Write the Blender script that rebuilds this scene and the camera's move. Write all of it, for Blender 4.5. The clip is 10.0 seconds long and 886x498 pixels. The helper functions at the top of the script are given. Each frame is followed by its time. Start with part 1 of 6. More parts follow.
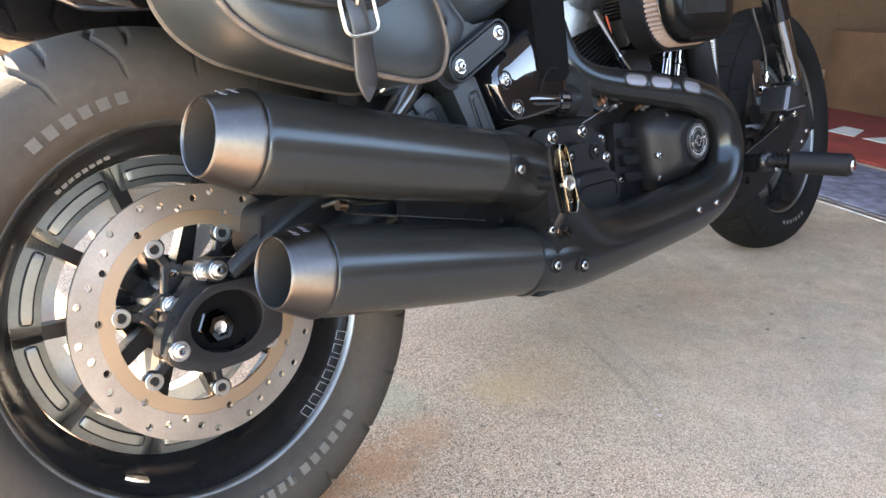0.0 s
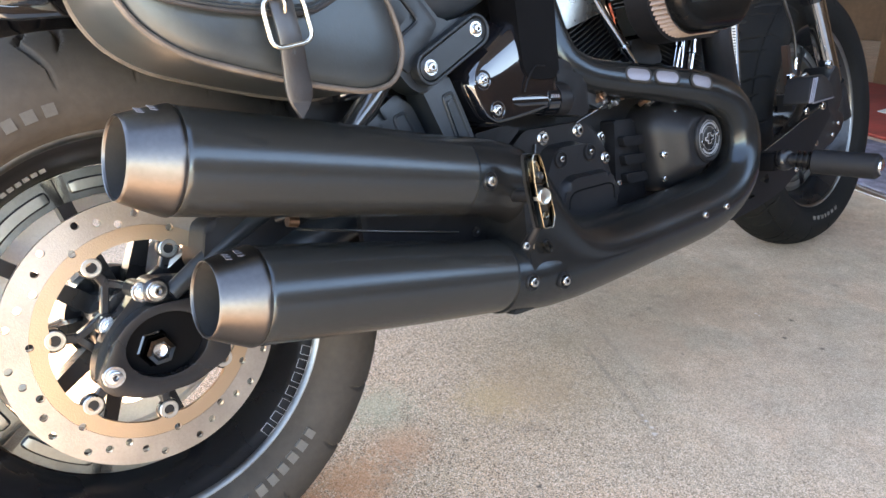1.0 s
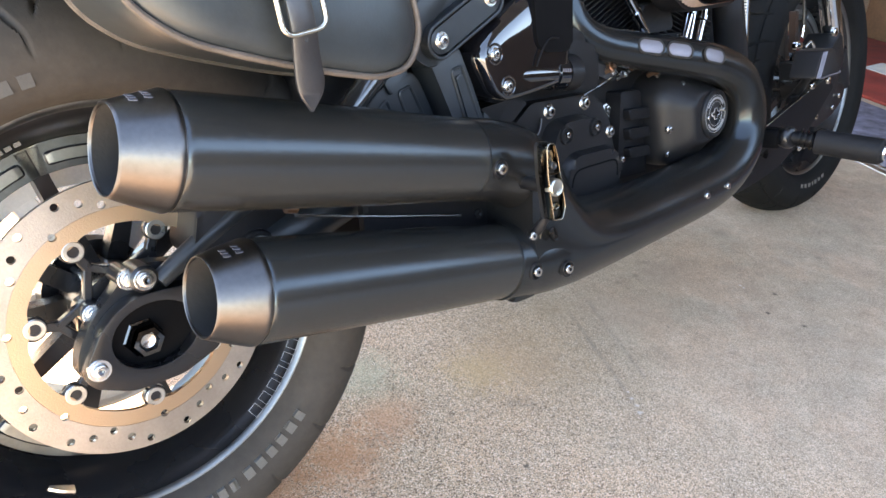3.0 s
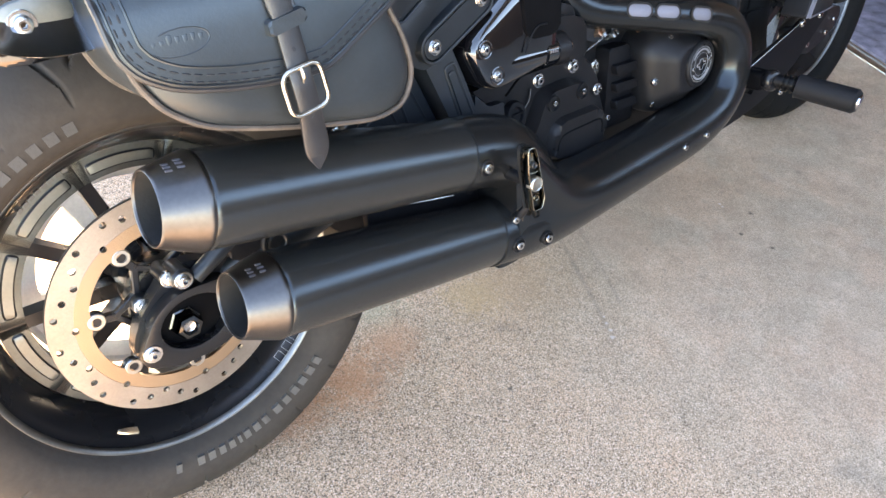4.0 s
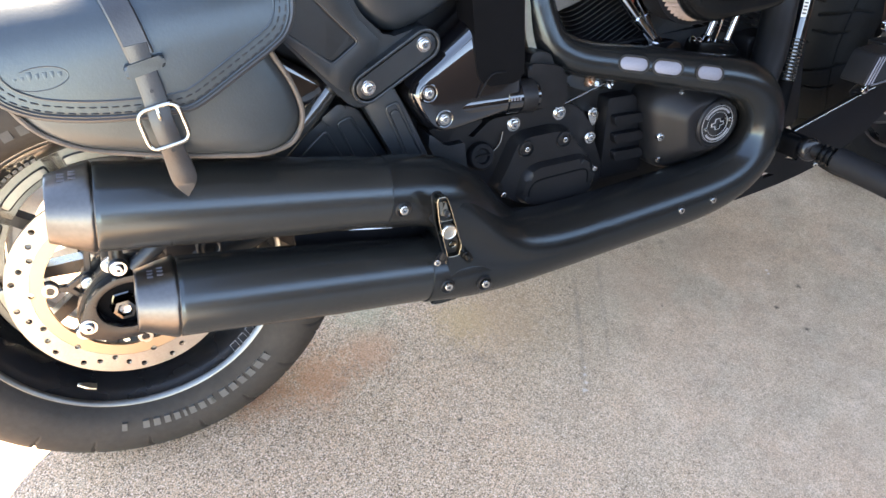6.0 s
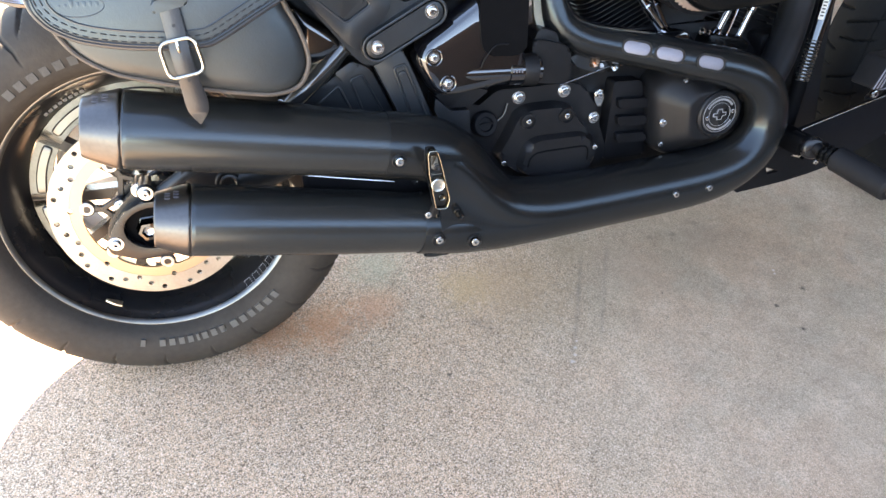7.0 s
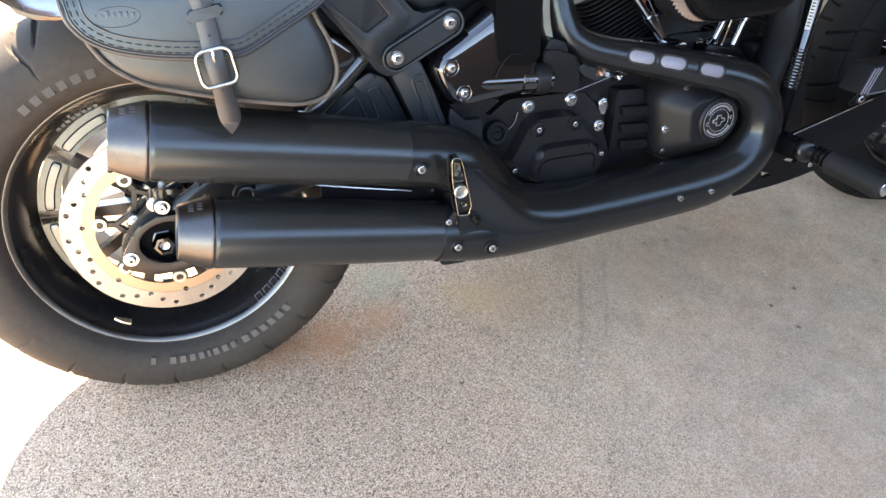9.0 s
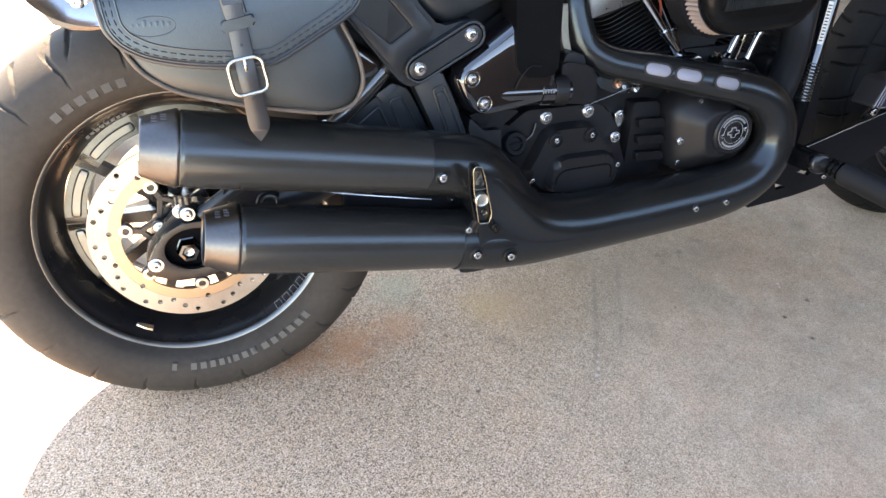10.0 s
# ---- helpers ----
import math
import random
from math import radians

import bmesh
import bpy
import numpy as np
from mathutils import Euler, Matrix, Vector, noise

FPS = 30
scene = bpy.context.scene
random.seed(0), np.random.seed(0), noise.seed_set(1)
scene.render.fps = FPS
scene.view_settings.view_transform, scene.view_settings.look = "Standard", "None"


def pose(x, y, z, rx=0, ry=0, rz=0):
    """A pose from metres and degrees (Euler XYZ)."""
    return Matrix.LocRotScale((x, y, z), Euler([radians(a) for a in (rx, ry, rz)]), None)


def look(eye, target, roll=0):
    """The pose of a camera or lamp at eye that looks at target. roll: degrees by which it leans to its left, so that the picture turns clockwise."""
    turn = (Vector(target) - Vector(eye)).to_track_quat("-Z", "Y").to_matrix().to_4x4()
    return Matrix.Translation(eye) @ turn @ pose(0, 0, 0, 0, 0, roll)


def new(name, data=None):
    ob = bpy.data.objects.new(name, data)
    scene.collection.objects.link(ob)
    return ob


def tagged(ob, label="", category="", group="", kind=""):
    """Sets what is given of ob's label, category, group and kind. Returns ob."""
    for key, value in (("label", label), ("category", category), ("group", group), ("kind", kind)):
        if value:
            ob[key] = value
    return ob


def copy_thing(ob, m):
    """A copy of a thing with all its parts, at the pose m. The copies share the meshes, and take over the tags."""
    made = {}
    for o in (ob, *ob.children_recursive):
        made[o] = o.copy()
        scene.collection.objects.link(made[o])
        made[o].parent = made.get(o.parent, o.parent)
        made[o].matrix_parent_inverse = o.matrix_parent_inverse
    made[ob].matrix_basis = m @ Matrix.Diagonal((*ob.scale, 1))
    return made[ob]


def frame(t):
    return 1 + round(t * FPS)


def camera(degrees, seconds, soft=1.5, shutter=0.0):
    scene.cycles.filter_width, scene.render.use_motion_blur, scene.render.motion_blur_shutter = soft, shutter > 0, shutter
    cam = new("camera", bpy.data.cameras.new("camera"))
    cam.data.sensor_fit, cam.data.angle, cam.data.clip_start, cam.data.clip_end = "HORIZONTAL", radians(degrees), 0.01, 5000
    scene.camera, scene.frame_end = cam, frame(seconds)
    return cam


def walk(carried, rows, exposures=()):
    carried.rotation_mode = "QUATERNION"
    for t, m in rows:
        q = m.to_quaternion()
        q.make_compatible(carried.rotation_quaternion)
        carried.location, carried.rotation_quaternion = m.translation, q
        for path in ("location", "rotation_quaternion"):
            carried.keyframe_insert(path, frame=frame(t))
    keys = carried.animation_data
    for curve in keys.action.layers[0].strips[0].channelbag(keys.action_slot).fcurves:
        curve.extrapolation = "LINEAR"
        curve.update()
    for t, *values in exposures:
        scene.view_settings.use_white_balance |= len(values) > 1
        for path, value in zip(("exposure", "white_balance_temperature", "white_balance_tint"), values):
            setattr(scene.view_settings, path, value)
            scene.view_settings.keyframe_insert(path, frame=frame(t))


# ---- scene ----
cam = camera(62.4, 10.0)
PATH = [
    (0, (-0.33, -0.749, 0.673), (0.97, 0.608, -0.012), -0.4),
    (0.5, (-0.279, -0.746, 0.694), (0.957, 0.634, -0.059), 0.2),
    (1, (-0.206, -0.757, 0.703), (0.981, 0.661, -0.059), -0.9),
    (1.5, (-0.159, -0.751, 0.703), (0.96, 0.66, -0.166), 0.4),
    (2, (-0.167, -0.712, 0.724), (0.998, 0.672, -0.129), 2.4),
    (2.5, (-0.184, -0.71, 0.729), (0.959, 0.693, -0.123), 2.5),
    (2.7, (-0.198, -0.694, 0.73), (1.014, 0.643, -0.132), 3.0),
    (3.8, (-0.18, -0.666, 0.928), (0.859, 0.473, -0.347), 2.9),
    (4, (-0.183, -0.679, 0.973), (0.58, 0.14, -0.021), 2.9),
    (4.5, (-0.105, -0.731, 1.018), (0.764, 0.442, -0.35), 3.3),
    (5, (-0.023, -0.811, 1.035), (0.678, 0.47, -0.331), 1.3),
    (5.5, (0.04, -0.825, 1.044), (0.671, 0.487, -0.328), -0.2),
    (5.7, (0.068, -0.824, 1.044), (0.708, 0.486, -0.325), -0.5),
    (6.8, (0.188, -0.959, 1.049), (0.569, 0.468, -0.3), -0.1),
    (7, (0.171, -0.976, 1.046), (0.607, 0.43, -0.308), 0.4),
    (7.5, (0.131, -0.978, 1.04), (0.604, 0.424, -0.305), 0.2),
    (8, (0.103, -0.967, 1.032), (0.621, 0.429, -0.302), 1.2),
    (8.5, (0.09, -0.965, 1.038), (0.594, 0.446, -0.286), 0.9),
    (9, (0.078, -0.968, 1.038), (0.634, 0.437, -0.273), 1.8),
    (9.5, (0.065, -0.967, 1.038), (0.607, 0.455, -0.26), 1.7),
    (10, (0.049, -0.979, 1.038), (0.603, 0.457, -0.239), 1.8),
]
walk(cam, [(t, look(eye, target, roll)) for t, eye, target, roll in PATH],
     [(0.0, 3.72, 9500.0, 16.0), (2.7, 3.72, 9500.0, 16.0), (5.5, 3.70, 9500.0, 16.0), (7.0, 3.60, 9500.0, 16.0), (10.0, 3.45, 9500.0, 16.0)])


# ---- world, sun ----
LEAN_DEG = 11.9
SUN_AZ, SUN_EL = 88.0, 44.0          # degrees from +x towards +y, and above the ground
world = bpy.data.worlds.new("sky_world")
scene.world = world
world.use_nodes = True
wn = world.node_tree.nodes
sky = wn.new("ShaderNodeTexSky")
sky.sky_type = "NISHITA"
sky.sun_disc = False
sky.ozone_density, sky.dust_density, sky.altitude = 4.0, 0.0, 300.0
sky.sun_elevation = radians(SUN_EL)
sky.sun_rotation = radians(90.0 - SUN_AZ)
world.node_tree.links.new(sky.outputs[0], wn["Background"].inputs[0])
wn["Background"].inputs[1].default_value = 0.15
sun_data = bpy.data.lights.new("sun", "SUN")
sun_data.energy, sun_data.angle, sun_data.color = 4.5, radians(0.5), (1.0, 0.965, 0.91)
sun = new("sun", sun_data)
_a, _e = radians(SUN_AZ), radians(SUN_EL)
sun.matrix_world = look((20 * math.cos(_a) * math.cos(_e), 20 * math.sin(_a) * math.cos(_e), 20 * math.sin(_e)), (0, 0, 0))


# ---- materials ----
def mat(name, colour, rough=0.5, metal=0.0, bump=0.0, bump_scale=200.0, vary=0.15, vary_scale=12.0, rough_vary=0.1, coat=0.0, spec=0.5, aniso=0.0, second=None):
    """Principled material with colour variation at two scales, roughness variation and fine relief, in object metres."""
    m = bpy.data.materials.new(name)
    m.use_nodes = True
    n, l = m.node_tree.nodes, m.node_tree.links
    b = n["Principled BSDF"]
    co = n.new("ShaderNodeTexCoord")
    n1 = n.new("ShaderNodeTexNoise")
    n1.inputs["Scale"].default_value, n1.inputs["Detail"].default_value = vary_scale, 6
    n2 = n.new("ShaderNodeTexNoise")
    n2.inputs["Scale"].default_value, n2.inputs["Detail"].default_value = vary_scale * 14, 3
    l.new(co.outputs["Object"], n1.inputs["Vector"])
    l.new(co.outputs["Object"], n2.inputs["Vector"])
    add = n.new("ShaderNodeMath")
    add.operation = "MULTIPLY_ADD"
    l.new(n2.outputs[0], add.inputs[0])
    add.inputs[1].default_value = 0.4
    l.new(n1.outputs[0], add.inputs[2])
    ramp = n.new("ShaderNodeMapRange")
    ramp.inputs[1].default_value, ramp.inputs[2].default_value = 0.45, 0.95
    l.new(add.outputs[0], ramp.inputs[0])
    mix = n.new("ShaderNodeMix")
    mix.data_type = "RGBA"
    other = second or tuple(min(1.0, c * (1 + 2 * vary)) for c in colour)
    mix.inputs[6].default_value = (*[c * (1 - vary) for c in colour], 1)
    mix.inputs[7].default_value = (*other, 1)
    l.new(ramp.outputs[0], mix.inputs[0])
    l.new(mix.outputs[2], b.inputs["Base Color"])
    rr = n.new("ShaderNodeMapRange")
    rr.inputs[3].default_value, rr.inputs[4].default_value = max(0.02, rough - rough_vary), min(1, rough + rough_vary)
    l.new(n1.outputs[0], rr.inputs[0])
    l.new(rr.outputs[0], b.inputs["Roughness"])
    b.inputs["Metallic"].default_value = metal
    b.inputs["Coat Weight"].default_value = coat
    b.inputs["Coat Roughness"].default_value = 0.04
    b.inputs["Specular IOR Level"].default_value = spec
    if bump:
        nb = n.new("ShaderNodeTexNoise")
        nb.inputs["Scale"].default_value, nb.inputs["Detail"].default_value = bump_scale, 4
        l.new(co.outputs["Object"], nb.inputs["Vector"])
        bp = n.new("ShaderNodeBump")
        bp.inputs["Strength"].default_value, bp.inputs["Distance"].default_value = bump, 0.002
        l.new(nb.outputs[0], bp.inputs["Height"])
        l.new(bp.outputs[0], b.inputs["Normal"])
    return m


# one coating in two tones: silencers lightened partly for haze, pipes darker
M_SATIN = mat("satin_black_coating", (0.0165, 0.0160, 0.0150), 0.245, 0.0, 0.04, 900, 0.06, 5, 0.03, spec=0.74)
M_PIPE = mat("satin_black_coating_dark", (0.0085, 0.0083, 0.0082), 0.24, 0.0, 0.04, 900, 0.2, 9, 0.04, spec=0.56)
# blue of the reflected sky put into the specular tint
for m_ in (M_SATIN, M_PIPE):
    m_.node_tree.nodes["Principled BSDF"].inputs["Specular Tint"].default_value = (0.74, 0.90, 1.0, 1)
M_TIP = mat("machined_dark_tip", (0.105, 0.100, 0.098), 0.34, 1.0, 0.05, 700, 0.12, 14, 0.06)
M_SOOT_SHADE = mat("soot_and_shade_black", (0.010, 0.009, 0.008), 0.85, 0.0, 0.2, 200)
M_MATTE = mat("wrinkle_black_powder_coat", (0.008, 0.008, 0.009), 0.42, 0.0, 0.14, 1400, 0.25, 10, 0.06, spec=0.26)
M_FRAME = mat("satin_black_frame_paint", (0.011, 0.014, 0.017), 0.36, 0.0, 0.08, 900, 0.2, 8, 0.06, spec=0.5)
M_GLOSS = mat("gloss_black_paint", (0.004, 0.004, 0.005), 0.05, 0.0, 0.0, 1, 0.2, 6, 0.02, coat=1.0, spec=0.6)
M_GLOSS.node_tree.nodes["Principled BSDF"].inputs["Coat IOR"].default_value = 1.65
M_LEATHER = mat("black_leather", (0.015, 0.018, 0.020), 0.37, 0.0, 0.07, 420, 0.25, 14, 0.06, spec=0.86)
# bluish tint strengthens the sky's sheen on the leather
M_LEATHER.node_tree.nodes["Principled BSDF"].inputs["Specular Tint"].default_value = (0.80, 0.93, 1.0, 1)
M_STRAP = mat("worn_strap_leather", (0.017, 0.016, 0.017), 0.36, 0.0, 0.10, 380, 0.2, 30, 0.06, spec=0.7)
M_EDGE = mat("leather_cut_edge", (0.07, 0.055, 0.045), 0.6, 0.0, 0.3, 500, 0.3, 40)
M_THREAD = mat("dark_thread", (0.017, 0.019, 0.022), 0.8, 0.0, 0.3, 900)
M_RUBBER = mat("tyre_rubber", (0.045, 0.0380, 0.0325), 0.74, 0.0, 0.13, 260, 0.25, 7, 0.1, spec=0.18, second=(0.062, 0.052, 0.0435))
# darker copy of the tyre rubber: the front wheel's shade put into the colour
M_SHADED_RUBBER = mat("shaded_tyre_rubber", (0.0075, 0.0075, 0.0075), 0.70, 0.0, 0.25, 260, 0.25, 7, 0.1, spec=0.10)
# one sidewall's lettering in two tones, dimmer for the upper name
M_LETTER = mat("raised_tyre_lettering", (0.095, 0.088, 0.079), 0.75, 0.0, 0.2, 300)
M_LETTER_DULL = mat("dim_tyre_lettering", (0.062, 0.056, 0.050), 0.78, 0.0, 0.2, 300)
M_RIM = mat("black_wheel_paint", (0.008, 0.008, 0.009), 0.28, 0.0, 0.03, 600, 0.2, 10, 0.08)
M_HEAD = mat("polished_head_edge", (0.36, 0.35, 0.33), 0.28, 1.0, 0.05, 500, 0.15, 20, 0.08)
M_LIP = mat("worn_polished_rim_lip", (0.20, 0.20, 0.19), 0.34, 1.0, 0.05, 500, 0.15, 20, 0.08)
M_FIN = mat("machined_fin_edge", (0.075, 0.075, 0.075), 0.4, 1.0, 0.05, 600, 0.2, 20)
M_GUN = mat("gunmetal_wheel_flange", (0.13, 0.137, 0.13), 0.40, 0.9, 0.05, 600, 0.15, 20, 0.08)
M_PAD = mat("dull_machined_pad", (0.23, 0.23, 0.21), 0.45, 1.0, 0.06, 700, 0.1, 20, 0.06)
M_PULLEY = mat("cast_aluminium", (0.74, 0.73, 0.70), 0.5, 0.35, 0.10, 300, 0.1, 20, 0.06)
M_DARKCHROME = mat("dark_chrome", (0.20, 0.20, 0.21), 0.07, 1.0, 0.0, 1, 0.1, 10, 0.03)
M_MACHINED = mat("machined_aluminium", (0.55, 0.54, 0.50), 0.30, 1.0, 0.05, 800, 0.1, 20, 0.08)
M_DISC = mat("brake_disc_steel", (0.36, 0.325, 0.295), 0.40, 1.0, 0.12, 500, 0.12, 20, 0.08)
M_CHROME = mat("chrome", (0.70, 0.70, 0.70), 0.08, 1.0, 0.0, 1, 0.08, 10, 0.03)
M_BOLT = mat("stainless_bolt", (0.62, 0.61, 0.59), 0.24, 1.0, 0.04, 900, 0.12, 30, 0.06)
M_BUCKLE = mat("nickel_buckle", (0.56, 0.52, 0.45), 0.22, 1.0, 0.04, 500, 0.12, 30, 0.08)
M_BRASS = mat("tarnished_chrome_bracket", (0.30, 0.275, 0.225), 0.22, 1.0, 0.04, 300, 0.3, 30, 0.08)
M_GAP_LIGHT = mat("pale_gap_light", (0.66, 0.64, 0.52), 0.34, 1.0, 0.05, 300, 0.12, 30, 0.08)
M_CAPMETAL = mat("polished_cap", (0.62, 0.60, 0.53), 0.32, 1.0, 0.02, 300, 0.10, 30, 0.04)
M_BADGE = mat("silver_badge_enamel", (0.30, 0.30, 0.31), 0.35, 0.3, 0.03, 300)
M_NUT = mat("axle_nut_chrome", (0.085, 0.085, 0.085), 0.08, 1.0, 0.0, 1, 0.1, 10, 0.03)
M_HANGER = mat("smoked_chrome", (0.075, 0.065, 0.05), 0.10, 1.0, 0.03, 300, 0.3, 30, 0.06)
M_PLEAT = mat("oiled_filter_fabric", (0.19, 0.135, 0.112), 0.75, 0.0, 0.4, 600, 0.25, 20)
M_SLOT = mat("silver_heat_liner", (0.190, 0.182, 0.205), 0.45, 0.6, 0.10, 500, 0.1, 30)
M_SLEEVE = mat("glossy_ribbed_sleeve", (0.02, 0.02, 0.02), 0.16, 0.0, 0.0, 1, 0.2, 20, 0.04, coat=0.8, spec=0.8)
# near-black with hardly any sheen: shade put into the colour of dim parts
M_SHADE_BLACK = mat("shade_black", (0.004, 0.004, 0.0045), 0.55, 0.0, 0.05, 700, 0.2, 12, 0.05, spec=0.03)
M_CASE = mat("dull_black_casting", (0.006, 0.006, 0.007), 0.5, 0.0, 0.12, 1200, 0.25, 10, 0.06, spec=0.14)
M_SHELL = mat("smooth_black_shell", (0.004, 0.004, 0.004), 0.22, 0.0, 0.03, 1500, 0.2, 12, 0.05, spec=0.15)
M_PLASTIC = mat("rough_black_plastic", (0.009, 0.009, 0.010), 0.6, 0.0, 0.15, 700, 0.2, 12, 0.06, spec=0.2)
M_HOSE = mat("black_rubber_hose", (0.012, 0.012, 0.012), 0.35, 0.0, 0.1, 300)
M_COPPER = mat("copper_fitting", (0.50, 0.30, 0.20), 0.3, 1.0, 0.05, 300)
M_LEAD = mat("orange_red_lead", (0.36, 0.06, 0.03), 0.35, 0.0, 0.05, 300)
M_BRICK = mat("brown_rendered_wall", (0.11, 0.062, 0.038), 0.8, 0.0, 0.4, 60, 0.25, 2)
M_DARK_CEILING = mat("dark_grey_ceiling_paint", (0.055, 0.055, 0.058), 0.8, 0.0, 0.3, 40, 0.2, 2)
M_WOOD = mat("brown_wood", (0.10, 0.052, 0.03), 0.6, 0.0, 0.2, 60, 0.3, 5)
M_BROWN_REFLECT = mat("brown_reflection_steel", (0.035, 0.018, 0.013), 0.5, 0.3, 0.2, 300)
M_RED = mat("red_mat_fabric", (0.24, 0.03, 0.02), 0.85, 0.0, 0.4, 200, 0.25, 8)
M_PALE = mat("pale_painted_stripe", (0.6, 0.57, 0.52), 0.6, 0.0, 0.1, 100)
M_MAT = mat("grey_speckled_mat", (0.13, 0.12, 0.15), 0.9, 0.0, 0.6, 220, 0.5, 25)
M_ALU = mat("aluminium_trim", (0.6, 0.6, 0.6), 0.35, 1.0, 0.05, 300)
M_STEEL = mat("polished_steel_strut", (0.42, 0.43, 0.44), 0.14, 1.0, 0.02, 300, 0.1, 12, 0.04)
M_SEAT = mat("seat_vinyl", (0.02, 0.02, 0.02), 0.5, 0.0, 0.3, 300)



def tint_by_radius(m, colour, edge, ragged, amount, inside=True):
    """Mixes another colour into a wheel part's paint inside (or outside) a radius about the axle."""
    n, l = m.node_tree.nodes, m.node_tree.links
    b = n["Principled BSDF"]
    old = b.inputs["Base Color"].links[0].from_socket
    co = n.new("ShaderNodeTexCoord")
    flat = n.new("ShaderNodeVectorMath")
    flat.operation = "MULTIPLY"
    flat.inputs[1].default_value = (1, 0, 1)
    l.new(co.outputs["Object"], flat.inputs[0])
    far = n.new("ShaderNodeVectorMath")
    far.operation = "LENGTH"
    l.new(flat.outputs[0], far.inputs[0])
    wob = n.new("ShaderNodeTexNoise")
    wob.inputs["Scale"].default_value, wob.inputs["Detail"].default_value = 40, 4
    l.new(co.outputs["Object"], wob.inputs["Vector"])
    add = n.new("ShaderNodeMath")
    add.operation = "MULTIPLY_ADD"
    l.new(wob.outputs[0], add.inputs[0])
    add.inputs[1].default_value = ragged
    l.new(far.outputs["Value"], add.inputs[2])
    step = n.new("ShaderNodeMapRange")
    step.inputs[1].default_value, step.inputs[2].default_value = edge + 0.5 * ragged - max(ragged, 0.0004), edge + 0.5 * ragged + max(ragged, 0.0004)
    step.inputs[3].default_value, step.inputs[4].default_value = (amount, 0.0) if inside else (0.0, amount)
    l.new(add.outputs[0], step.inputs[0])
    mix = n.new("ShaderNodeMix")
    mix.data_type = "RGBA"
    mix.inputs[7].default_value = (*colour, 1)
    l.new(step.outputs[0], mix.inputs[0])
    l.new(old, mix.inputs[6])
    l.new(mix.outputs[2], b.inputs["Base Color"])


tint_by_radius(M_DISC, (0.45, 0.325, 0.225), 0.1168, 0.0006, 0.95)
tint_by_radius(M_RUBBER, (0.044, 0.038, 0.034), 0.290, 0.016, 0.45, False)


